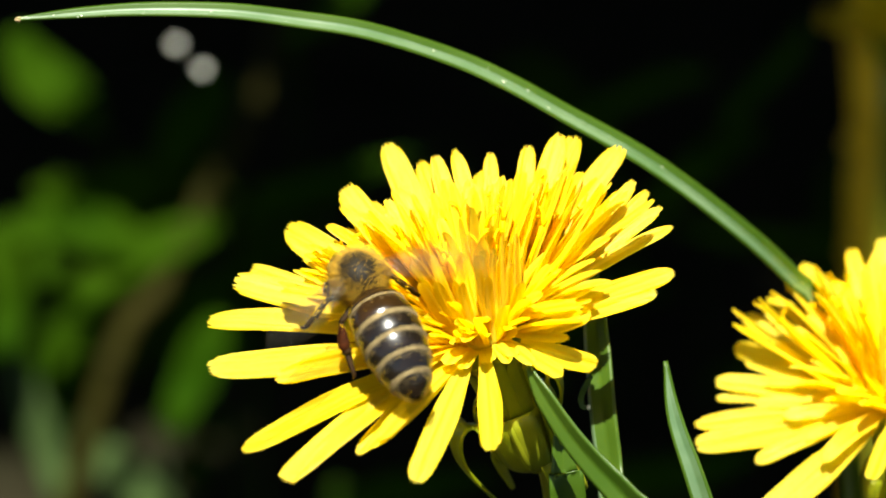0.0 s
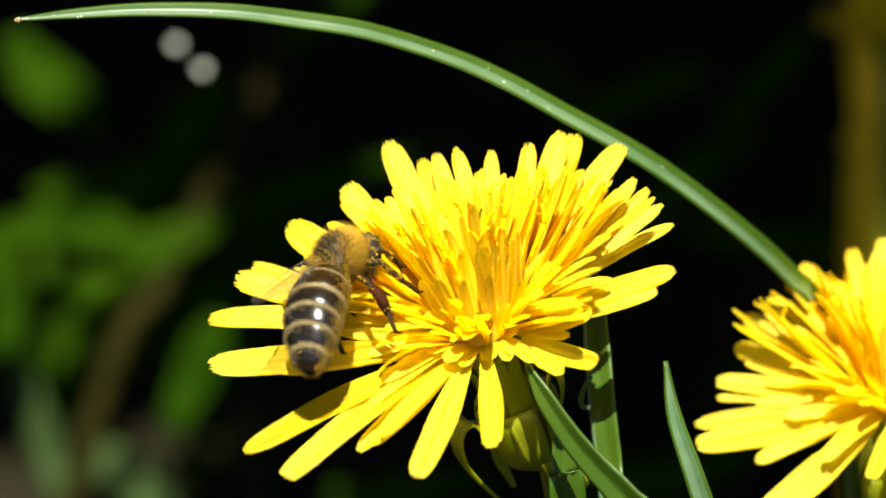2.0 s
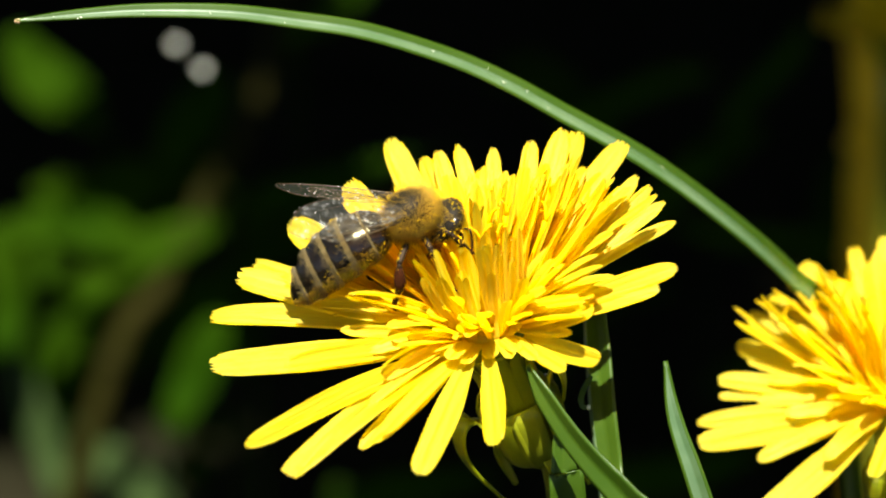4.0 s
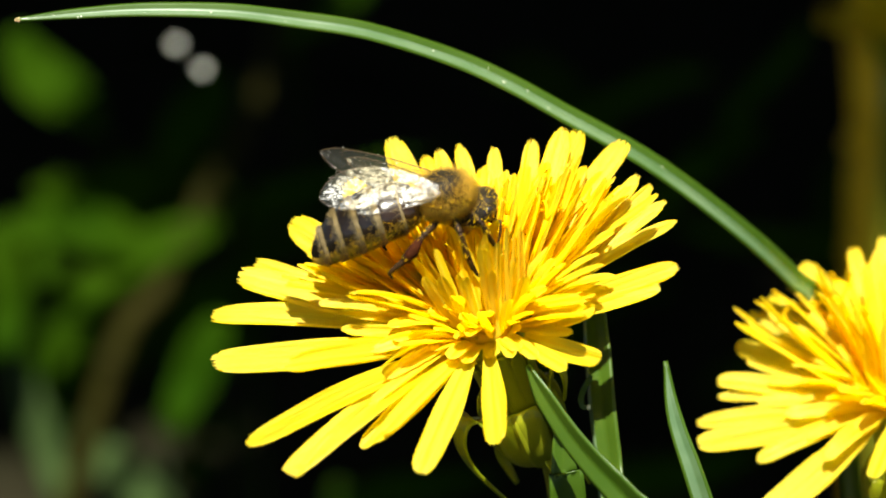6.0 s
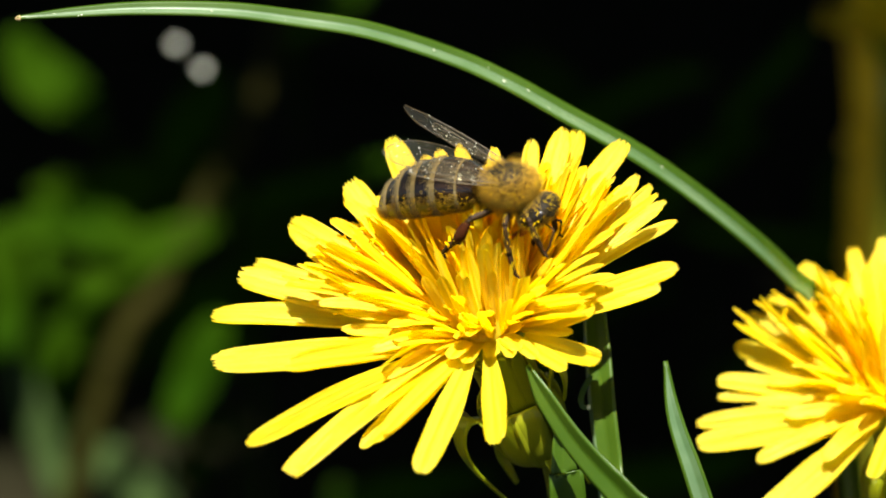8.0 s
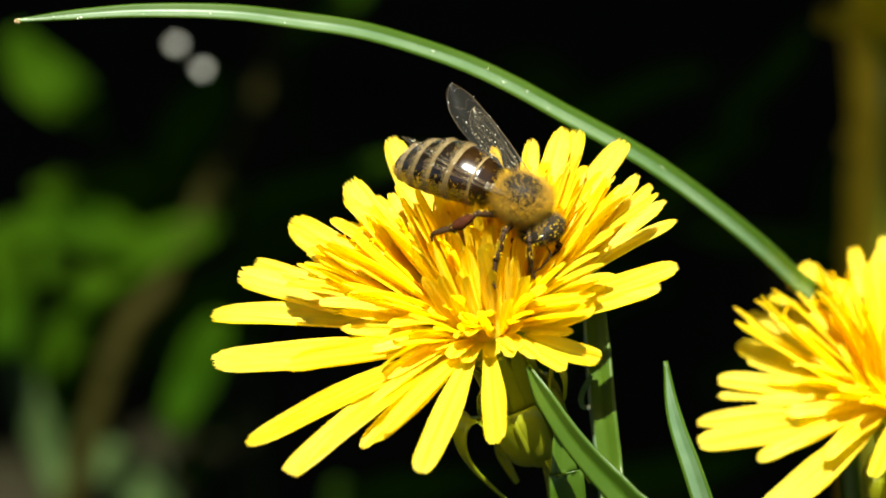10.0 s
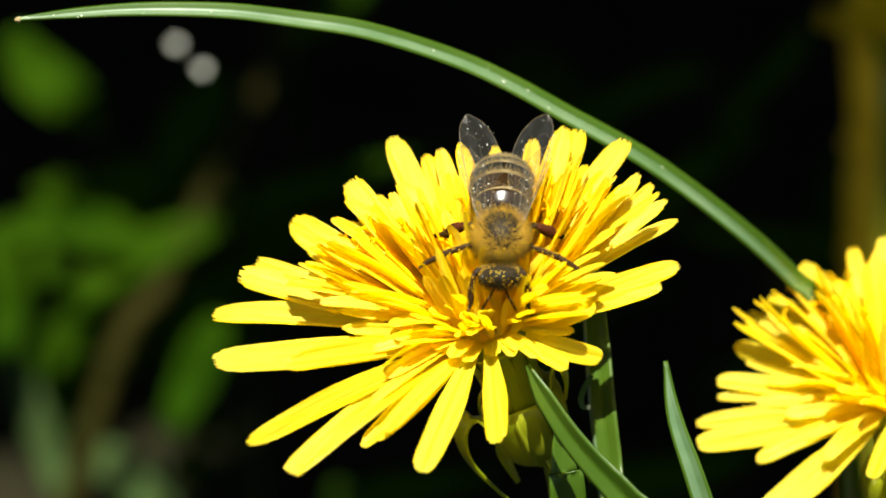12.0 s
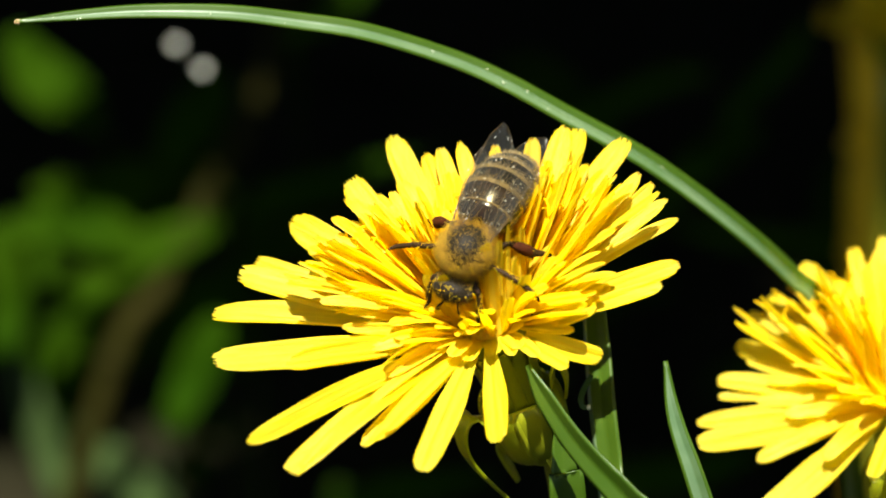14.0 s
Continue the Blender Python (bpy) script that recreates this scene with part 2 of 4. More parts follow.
def dandelion(base, centre, tilt, outer, inner_n, seed, label, stem_bend=(0, 0), middle=(), calyx_lean=0, loose=(), side_n=54):
    """An Empty at the foot of the stem; petals, styles, bracts and stem are its parts. outer: rows of azimuth, elevation, length, width, roll."""
    r = random.Random(seed)
    thing = new("dandelion")
    thing.location = Vector(base) * MM
    tagged(thing, label, "flower", "dandelions in bloom")
    head = Matrix.Translation((Vector(centre) - Vector(base)) * MM) @ head_matrix(*tilt)
    made = []

    def put(name, data, mat, m, lab=""):
        ob = part(name, data, mat, thing, lab)
        ob.matrix_basis = head @ m
        return ob

    for az, el, length, width, roll in outer:
        made.append(put("petal", petal_mesh(length * (1.0 if el > 25 else 1.02), width, r.uniform(0.02, 0.06), r.uniform(0.08, 0.2), r.uniform(-0.2, 0.2), 0.0, 0.5, r), M_PETAL,
                        petal_pose(az, el, 3.6, 0.0, roll + r.uniform(-6, 6))))
    for az, el, length, width, roll in middle:
        made.append(put("petal", petal_mesh(length, width, r.uniform(0.04, 0.10), r.uniform(0.1, 0.25), r.uniform(-0.3, 0.3), 0.0, 0.45, r), M_PETAL,
                        petal_pose(az, el, 2.6, 0.5, roll * 0.7 + r.uniform(-15, 15))))
    back = Matrix.Rotation(radians(-16), 4, "X")
    # a loose second layer at both sides
    for k in range(side_n):
        az = (r.uniform(128, 232) if k % 2 else r.uniform(-48, 50))
        el = r.uniform(16, 48) + 14 * max(0.0, math.sin(radians(az)))
        made.append(put("petal", petal_mesh(r.uniform(7.0, 11.5), r.uniform(0.95, 1.6), r.uniform(0.0, 0.10), r.uniform(0.1, 0.35), r.uniform(-0.4, 0.4), 0.0, 0.4, r), M_PETAL,
                        petal_pose(az, el, r.uniform(1.6, 2.8), 0.6, r.uniform(-25, 25))))
    for k in range(inner_n):
        f = math.sqrt((k + 0.5) / inner_n)
        az = k * 137.508 + r.uniform(-9, 9)
        front = max(0.0, -math.sin(radians(az)))
        el = 84 - 52 * f ** 1.3 + r.uniform(-7, 7)
        length = 9.0 + 4.8 * f + r.uniform(-1.0, 1.0)
        if front > 0.25 and f > 0.25:
            if r.random() < 0.4:
                continue
            el, length = r.uniform(58, 86), r.uniform(6.0, 8.8) + 3.2 * max(0.0, 0.6 - f)
            if r.random() < 0.14:
                el, length = r.uniform(22, 50), r.uniform(4.0, 6.0)
        elif front > 0.25:
            length *= 0.95
        if front > 0.25 and r.random() < 0.65:
            put("folded_floret", petal_mesh(length, r.uniform(0.55, 0.95), r.uniform(-0.05, 0.08), r.uniform(0.35, 0.7), r.uniform(-0.6, 0.6), r.uniform(-0.1, 0.3), 0.2, r), M_PETAL,
                back @ petal_pose(az, el, 0.4 + 2.8 * f, 1.0 * (1 - f), r.uniform(-25, 25)), "narrow half-folded inner floret")
            continue
        put("petal", petal_mesh(length, r.uniform(0.8, 1.3) if front > 0.25 else r.uniform(1.15, 1.85), r.uniform(-0.02, 0.06), r.uniform(0.05, 0.16), r.uniform(-0.4, 0.4), 0, 0.45, r), M_PETAL,
            back @ petal_pose(az, el, 0.4 + 2.8 * f, 1.0 * (1 - f), r.uniform(-11, 11)))
    for k in range(18):
        put("folded_floret", petal_mesh(r.uniform(3.8, 6.4), r.uniform(0.8, 1.25), r.uniform(-0.05, 0.08), r.uniform(0.3, 0.6), r.uniform(-0.6, 0.6), r.uniform(-0.1, 0.3), 0.2, r), M_PETAL,
            petal_pose(-90 + r.uniform(-80, 80), r.uniform(24, 66), r.uniform(1.2, 3.2), 0.9, r.uniform(-40, 40)), "narrow half-folded inner floret")
    for k in range(inner_n * 2 // 5):
        f = math.sqrt((k + 0.5) / (inner_n * 0.4))
        az = k * 137.508 + 60 + r.uniform(-9, 9)
        front = max(0.0, -math.sin(radians(az)))
        el, length = 84 - 44 * f + r.uniform(-6, 6), 7.5 + 4.8 * f + r.uniform(-0.8, 0.8)
        if front > 0.05 and f > 0.3:
            continue
        put("style", style_mesh(length, r), M_STYLE, back @ petal_pose(az, el, 0.3 + 2.7 * f, 1.0 * (1 - f), r.uniform(0, 180)))
    # receptacle and the cup of bracts under it
    calyx = Matrix.Rotation(radians(-calyx_lean), 4, "Y")
    cup_rows = [(0.2, 1.0), (2.0, 0.8), (3.2, 0.2), (3.2, -0.6), (2.3, -2.2), (2.1, -4.2), (2.1, -6.2), (2.45, -7.0), (2.6, -9.0), (2.3, -10.8), (1.7, -11.9), (1.1, -12.4), (0.9, -13.2)]
    v, fc, sides = [], [], 20
    for rad, z in cup_rows:
        for j in range(sides):
            g = 2 * math.pi * j / sides
            v.append((rad * math.cos(g), rad * math.sin(g), z))
    for i in range(len(cup_rows) - 1):
        for j in range(sides):
            a, b = i * sides + j, i * sides + (j + 1) % sides
            fc.append((a, b, b + sides, a + sides))
    put("receptacle", (v, fc), M_BRACT, calyx)
    put("floret_bed", ellipsoid((0, 0, 0.8), (3.0, 3.0, 1.5), 18, 10), M_PETAL, Matrix(), "crowded yellow floret bases")
    for k in range(13):
        g = 2 * math.pi * (k + r.uniform(-0.2, 0.2)) / 13
        out = np.array((math.cos(g), math.sin(g), 0))
        pts = [out * 2.25 + (0, 0, -7.0), out * 2.3 + (0, 0, -4.6), out * 2.6 + (0, 0, -2.4), out * 3.3 + (0, 0, -0.9)]
        put("inner_bract", blade(pts, [1.15, 1.25, 1.1, 0.6], out, -0.15, 0.12, 10, 5), M_BRACT, calyx, "narrow upright green bract")
    for k in range(8):
        g = 2 * math.pi * (k + 0.3 + r.uniform(-0.14, 0.14)) / 8
        out, top = np.array((math.cos(g), math.sin(g), 0)), r.uniform(-0.5, 0.4)
        pts = [out * 1.35 + (0, 0, -12.3), out * 2.15 + (0, 0, -11.7), out * 2.75 + (0, 0, -10.2), out * 3.0 + (0, 0, -8.6), out * 3.08 + (0, 0, -7.2 + top * 0.5), out * 2.8 + (0, 0, -6.3 + top)]
        put("bract", blade(pts, [1.1, 1.8, 2.25, 2.45, 2.4, 1.9], out, -0.13, 0.3, 16, 5, 0.03), M_BRACT, calyx)
    # bent-back bracts: azimuth, then radius and height along each, and its width
    for g, path, wide in loose:
        out = np.array((math.cos(radians(g)), math.sin(radians(g)), 0))
        put("outer_bract", blade([out * q + (0, 0, z) for q, z in path], [wide, wide * 1.15, wide, wide * 0.85, wide * 0.4], out + np.array((0, 0, 0.5)), 0.15, 0.22, 18, 5), M_BRACT, calyx, "bent-back green bract")
    foot = head @ calyx @ (Vector((0, 0, -11.9)) * MM)
    f0 = np.array(foot) / MM
    down = np.array((head @ calyx).to_3x3() @ Vector((0, 0, -1)))
    part("stem", tube([f0, f0 + down * 6, f0 * 0.62 + np.array((stem_bend[0], stem_bend[1], 0)), f0 * 0.3 + np.array((stem_bend[0], stem_bend[1], 0)) * 0.7, (0, 0, -3)],
                      [0.95, 1.1, 1.4, 1.7, 2.1], 12, 24, 0.02), M_STEM, thing, "hollow pale green flower stalk")
    return thing, made, head

LOOSE = [(205, [(2.7, -7.2), (4.7, -6.4), (5.6, -8.2), (5.2, -11.0), (3.6, -15.5)], 2.0), (-12, [(2.4, -7.4), (3.3, -5.0), (4.0, -4.4), (4.1, -6.0), (3.5, -7.8)], 1.4),
         (-70, [(1.6, -12.2), (2.4, -12.0), (2.5, -13.0), (2.2, -14.2), (1.9, -15.2)], 0.8), (-25, [(1.6, -12.2), (2.6, -11.9), (3.0, -13.0), (3.1, -14.4), (3.2, -15.6)], 0.9),
         (80, [(2.0, -11.8), (3.6, -11.0), (4.4, -12.0), (4.6, -13.6), (4.4, -15.5)], 1.1), (140, [(2.0, -11.8), (3.4, -11.4), (4.2, -12.6), (4.2, -14.0), (3.9, -16.0)], 1.1)]
OUTER_FRONT = [(168, 13, 18.4, 2.07, -39), (-167, 17, 18.4, 2.47, -43), (-160, 16, 13.8, 1.81, -44), (-146, 7, 19.1, 3.12, -4), (-139, 0, 17.9, 2.5, -3), (-133, -4, 12.2, 1.33, -35), (-128, 0, 12.2, 1.33, -34), (-124, 4, 11.8, 1.33, -35), (-116, -13, 12.4, 2.11, -24), (-93, -13, 9.8, 1.85, -7), (-53, -8, 5.7, 1.26, 26), (-41, -5, 7.4, 1.67, 33), (-21, 17, 5.9, 1.64, 45), (-5, 11, 12.2, 1.75, 43), (-9, 8, 10.5, 1.32, 42), (18, 11, 13.5, 1.16, 40), (24, 15, 13.8, 1.24, 39)]
OUTER_BACK = [(30, 18, 14.0, 1.24, 37), (33, 22, 13.9, 1.33, 35), (42, 25, 15.9, 2.17, 32), (55, 29, 15.9, 2.02, 25), (55, 36, 15.1, 2.02, 24), (64, 38, 13.8, 1.53, 19), (76, 42, 13.1, 1.37, 12), (88, 44, 13.7, 1.47, 4), (95, 46, 13.5, 1.57, 0), (100, 37, 14.1, 1.73, -3), (107, 37, 16.6, 2.3, -8), (125, 37, 14.8, 2.4, -18), (132, 40, 13.4, 1.27, -22), (143, 29, 15.9, 2.77, -29), (155, 21, 16.4, 1.83, -35), (161, 21, 17.0, 2.4, -37), (150, 28, 13.0, 1.08, -32)]
MIDDLE = [(-140, 10, 8.3, 1.17, -42), (-157, 17, 7.6, 1.05, -44), (-141, 12, 6.6, 1.11, -43), (-138, 2, 10.9, 0.93, -38), (-119, 14, 3.9, 1.36, -39), (-134, 22, 4.1, 1.17, -45), (-61, -4, 4.7, 1.14, 22), (-73, -1, 3.5, 1.15, 13), (-31, 8, 4.0, 1.18, 41), (-108, 5, 1.4, 1.07, -26), (-165, 26, 9.6, 1.05, -45), (-174, 32, 11.3, 1.11, -44), (-153, 27, 6.0, 1.11, -45), (-37, 4, 5.8, 0.93, 38), (-87, -1, 2.6, 1.3, -3), (-112, 3, 3.1, 1.26, -28), (-67, 4, 3.4, 1.27, 21), (-73, 15, 0.3, 1.2, 23), (-104, 17, 0.0, 1.19, -34), (-54, 28, 2.4, 1.17, 45)]
flower, flower_petals, flower_head = dandelion((12.0, 4.0, 0.0), (3.27, -2.28, 133.72), (10, 14), OUTER_FRONT + OUTER_BACK, 225, 11,
                                               "open bright yellow dandelion visited by a honeybee", (4, 3), MIDDLE, 6, LOOSE)
OUTER_SIDE = [(122, 33, 12.8, 2.03, -23), (105, 40, 12.5, 1.54, -13), (134, 27, 10.8, 1.17, -29), (146, 19, 12.2, 1.83, -35), (155, 12, 11.6, 1.82, -38), (-179, 15, 12.3, 1.65, -42), (-176, 10, 12.1, 0.99, -41), (-169, 4, 14.2, 1.49, -40), (-163, 1, 14.6, 2.15, -39), (-154, -5, 10.5, 1.49, -36), (-141, -17, 13.7, 2.68, -29), (93, 42, 13.0, 1.73, -6)]
MIDDLE_SIDE = [(129, 31, 9.8, 1.28, -27), (143, 22, 9.2, 1.27, -34), (173, 26, 8.4, 1.25, -42), (-177, 15, 9.5, 1.32, -42), (-171, 9, 10.3, 1.25, -41), (-163, 7, 8.3, 1.32, -40), (-152, -4, 7.4, 1.39, -36), (-171, 26, 4.6, 1.31, -45), (161, 55, 5.6, 1.25, -43), (114, 38, 9.2, 1.22, -18), (101, 42, 10.6, 1.24, -11), (-136, 0, 4.5, 1.34, -32), (-136, -8, 7.9, 1.41, -29), (-110, -6, 8.4, 1.51, -12)]
flower_b, petals_b, head_b = dandelion((46.0, 14.0, 0.0), (38.29, 14.32, 120.86), (10, 2), OUTER_SIDE, 95, 23,
                                       "fully open yellow dandelion slightly out of focus", (2, 2), MIDDLE_SIDE, 0, LOOSE[2:], 18)


# ---- grass blades in focus ----
def grass_blade(points, widths, facing, label, fold=0.3, tip=None, rib=0.08, n=40, stripes=(0, 0, 0, 1, 0, 1, 1, 0), dust=False, lines=()):
    pts = np.array(points, float)
    thing = new("grass_blade")
    foot = pts[0]
    thing.location = Vector(foot) * MM
    tagged(thing, label, "grass", "grass blades near the flowers")
    local = pts - foot
    data = blade(local, widths, facing, fold, 0.16, n, 9, rib)
    ob = part("leaf_blade", data, [M_GRASS, M_GRASS_PALE], thing)
    # pale and green stripes along the blade
    idx = []
    for i in range(n - 1):
        for j in range(8):
            idx += [stripes[j]] * 2
    idx += [0] * (len(ob.data.polygons) - len(idx))
    ob.data.polygons.foreach_set("material_index", idx)
    part("midrib", tube(local, [0.22, 0.22, 0.2, 0.16, 0.05], 6, n), M_GRASS, thing, "slightly raised green midrib")
    wid = np.interp(np.linspace(0, 1, n), np.linspace(0, 1, len(widths)), widths)
    middle_line = spline(local, n)
    tang = np.gradient(middle_line, axis=0)
    # thin pale rods stand in for the glossy streaks on the blade
    for q, girth in lines:
        run = []
        for k in range(0, n - 1, 2):
            t = unit(tang[k])
            s = unit(np.cross(t, np.array(facing, float)))
            run.append(middle_line[k] + s * q * wid[k] / 2 + np.cross(s, t) * (fold * abs(q) * wid[k] / 2 + 0.05))
        part("pale_vein", tube(run, [girth, girth, girth, girth * 0.5], 6, n), M_GRASS_GLOSS_LINE, thing, "thin pale line with white gloss put into its colour")
    if dust:
        r = random.Random(5)
        grains = []
        for p in spline(local, 400)[150:390]:
            if r.random() < 0.14:
                grains.append(ellipsoid(p + np.array((r.uniform(-0.3, 0.3), -0.45, r.uniform(-0.6, 0.6))), [r.uniform(0.025, 0.075)] * 3, 6, 4))
        tagged(part("pollen_dust", merge(*grains), M_DUST, thing, "pale specks of dust and pollen"), kind="stuff")
    if tip:
        part("dry_tip", tube([local[-2] * 0.06 + local[-1] * 0.94, local[-1], local[-1] + (local[-1] - local[-2]) * 0.03], tip, 8, 8), M_TIP, thing, "withered brown tip")
    return thing


ARCH = [(41, 28, 0), (39, 26, 60), (35, 23, 110), (31.6, 20.6, 126.5), (29.1, 19.8, 130.2), (24.1, 17.5, 135.6), (16.9, 15.5, 141.8), (9.9, 15.0, 146.1), (5.3, 14.9, 148.8), (0.7, 14.7, 151.0), (-6.1, 13.5, 153.6), (-11.9, 12.8, 154.8), (-17.3, 12.1, 155.7), (-24.0, 11.2, 156.1), (-29.3, 10.1, 156.1), (-33.7, 9.0, 156.0)]
arch_blade = grass_blade(ARCH, [1.8, 1.85, 1.85, 1.8, 1.8, 1.75, 1.7, 1.6, 1.55, 1.5, 1.48, 1.42, 1.28, 1.1, 0.75, 0.12], (0.15, -0.75, 0.65), "long arching green grass blade with a dry tip", 0.26, tip=[0.25, 0.2, 0.05], n=70, stripes=(0, 1, 1, 1, 1, 0, 0, 0), dust=True, lines=((-0.4, 0.05), (0.35, 0.035)))
grass_blade([(14.5, -4, 0), (14.6, -4, 60), (14.0, -3.2, 112), (13.6, -1.6, 119.5), (13.4, -0.2, 121.8), (12.9, 1.5, 125.6), (12.5, 4.5, 130.1), (12.3, 6.0, 132.2), (12.0, 7, 137)],
            [2.6, 2.6, 2.4, 2.3, 2.3, 2.35, 2.3, 2.0, 0.4], (-0.4, -0.9, 0), "upright green grass blade behind the flower head", 0.2, stripes=(1, 0, 0, 0, 0, 0, 0, 0), lines=((-0.92, 0.10),))
grass_blade([(32, -18, 0), (30, -18, 60), (24, -16, 104), (17.5, -14, 120.5), (14.2, -12.5, 124.3), (12.0, -11.0, 126.2), (9.9, -9.8, 128.4), (7.9, -8.5, 131.1), (6.6, -7.5, 133.2)],
            [3, 3.2, 3.2, 2.9, 2.7, 2.4, 2.1, 1.7, 0.25], (-0.5, -0.85, 0.05), "green grass blade leaning across the flower stalk", 0.3, stripes=(0, 0, 0, 0, 0, 0, 0, 0), lines=((-0.15, 0.04),))
grass_blade([(12, -6, 0), (12, -6, 50), (11, -6, 100), (9.75, -6, 121.4), (9.5, -5.5, 123.2), (9.2, -5, 125.6), (9.0, -4.7, 127.4)],
            [2.8, 3.0, 3.0, 2.9, 2.2, 1.3, 0.2], (0.1, -0.98, 0.1), "dark green grass blade tip beside the stalk", 0.25, stripes=(0, 0, 0, 0, 0, 0, 0, 0))
grass_blade([(28, -12, 0), (28, -12, 60), (25.5, -11, 105), (20.3, -8.6, 122.1), (18.1, -6.4, 128.3), (17.3, -4.9, 132.5)], [1.6, 1.8, 1.8, 1.7, 1.2, 0.1], (-0.1, -0.98, 0.05),
            "short pointed grass blade with a pale face", 0.3, stripes=(0, 1, 1, 1, 1, 1, 1, 0))


def curled_scrap(at):
    """A tiny withered leaf tip stuck to the upright blade."""
    thing = new("withered_scrap")
    thing.location = Vector(at) * MM
    tagged(thing, "tiny curled withered scrap stuck on the grass blade", "plant scrap")
    part("scrap", blade([(0.5, 0.3, 1.6), (0.0, 0, 0.8), (-0.35, -0.2, -0.2), (-0.1, -0.3, -0.9), (0.35, -0.2, -0.8)], [0.4, 0.55, 0.55, 0.4, 0.25], (0.4, -0.9, 0.1), 0.2, 0.08, 16, 5), M_GRASS, thing)
    part("pale_end", ellipsoid((0.3, -0.3, -0.9), (0.16, 0.12, 0.22), 8, 6), M_DUST, thing, "whitish dried end")


curled_scrap((11.3, 1.6, 127.0))


# ---- background plants, out of focus ----
def weed_leaf(points, widths, facing, mat, label):
    pts = np.array(points, float)
    thing = new("weed_leaf")
    thing.location = Vector(pts[0]) * MM
    tagged(thing, label, "leaf", "weeds behind the flowers")
    part("leaf_blade", blade(pts - pts[0], widths, facing, 0.2, 0.3, 24, 5), mat, thing)
    part("midrib", tube(pts - pts[0], [0.1, 0.1, 0.16, 0.06], 6, 24), mat, thing, "raised midrib")
    return thing


weed_leaf([(-61.6, 285.0, -4.0), (-59.9, 240.0, 34.3), (-58.7, 210.0, 47.7), (-57.5, 211.0, 53.7), (-58.1, 212.0, 60.5), (-59.9, 213.0, 65.7)], [0.3, 0.3, 2.3, 5.2, 5.8, 3.4], (0.1, -0.8, 0.5), M_WEED_DIMMED, "broad green weed leaf with half light put into its colour")
weed_leaf([(-51.8, 291.0, -4.0), (-50.3, 246.0, 38.4), (-49.3, 216.0, 53.4), (-42.8, 217.0, 58.7), (-35.7, 218.0, 61.9), (-28.9, 219.0, 64.0)], [0.3, 0.3, 3.4, 5.8, 5.8, 2.3], (0.1, -0.8, 0.5), M_WEED_DIMMED, "broad green weed leaf with half light put into its colour")
weed_leaf([(-52.6, 299.0, -4.0), (-51.1, 254.0, 36.0), (-50.1, 224.0, 50.0), (-54.6, 225.0, 55.8), (-59.1, 226.0, 61.9)], [0.3, 0.3, 3.4, 5.8, 3.4], (0.1, -0.8, 0.5), M_WEED_DIMMED, "broad green weed leaf with half light put into its colour")
weed_leaf([(-49.7, 319.0, -4.0), (-48.2, 274.0, 49.5), (-47.3, 244.0, 68.8), (-51.9, 245.0, 72.6), (-56.7, 247.0, 76.0), (-59.7, 248.0, 81.4)], [0.3, 0.3, 3.4, 8.0, 8.0, 3.4], (0.1, -0.65, 0.65), M_WEED_DIMMED, "dull green weed leaf with shade put into its colour")
weed_leaf([(-40.8, 320.0, -4.0), (-39.7, 275.0, 45.1), (-38.9, 245.0, 62.6), (-35.7, 246.0, 67.3), (-32.5, 247.0, 71.9), (-30.1, 248.0, 75.7)], [0.3, 0.3, 3.4, 8.0, 6.9, 2.3], (0.1, -0.65, 0.65), M_WEED_DIMMED, "dull green weed leaf with shade put into its colour")
weed_leaf([(-54.3, 291.0, -4.0), (-52.7, 246.0, 17.8), (-51.7, 216.0, 24.7), (-53.4, 216.0, 32.2), (-55.5, 216.0, 38.8), (-57.1, 216.0, 45.3)], [0.3, 0.3, 2.3, 4.0, 4.6, 3.4], (0.1, -0.8, 0.5), M_WEED_PALE_DIMMED, "pale grey-green leaf with dim light put into its colour")
weed_leaf([(-42.1, 300.0, -4.0), (-40.9, 255.0, 15.0), (-40.1, 225.0, 20.8), (-44.3, 225.0, 25.1), (-47.8, 226.0, 28.8), (-49.3, 227.0, 32.6)], [0.3, 0.3, 5.8, 5.8, 5.2, 2.3], (0.1, -0.8, 0.5), M_WEED_PALE_DIMMED, "pale grey-green leaf with dim light put into its colour")
weed_leaf([(-27.3, 297.0, -4.0), (-26.5, 252.0, 47.3), (-26.0, 222.0, 65.7), (-18.4, 222.0, 68.1), (-10.1, 222.0, 70.5), (-1.8, 222.0, 72.9)], [0.3, 0.3, 2.3, 3.4, 2.9, 1.1], (0.1, -0.65, 0.65), M_WEED_DIMMED, "dull green weed leaf with shade put into its colour")
weed_leaf([(39.0, 295.0, -4.0), (37.8, 250.0, 55.2), (37.1, 220.0, 76.7), (41.6, 221.0, 81.9), (46.0, 222.0, 86.3), (48.2, 223.0, 90.7)], [0.3, 0.3, 2.3, 3.4, 3.4, 1.1], (-0.1, -0.65, 0.65), M_WEED_DIMMED, "dull green weed leaf with shade put into its colour")
weed_leaf([(56.6, 293.0, -4.0), (55.0, 248.0, 43.7), (53.9, 218.0, 60.7), (46.4, 218.0, 61.5), (38.1, 218.0, 62.3), (30.5, 218.0, 63.9)], [0.3, 0.3, 2.3, 3.4, 3.4, 1.1], (-0.1, -0.65, 0.65), M_WEED_DIMMED, "dull green weed leaf with shade put into its colour")
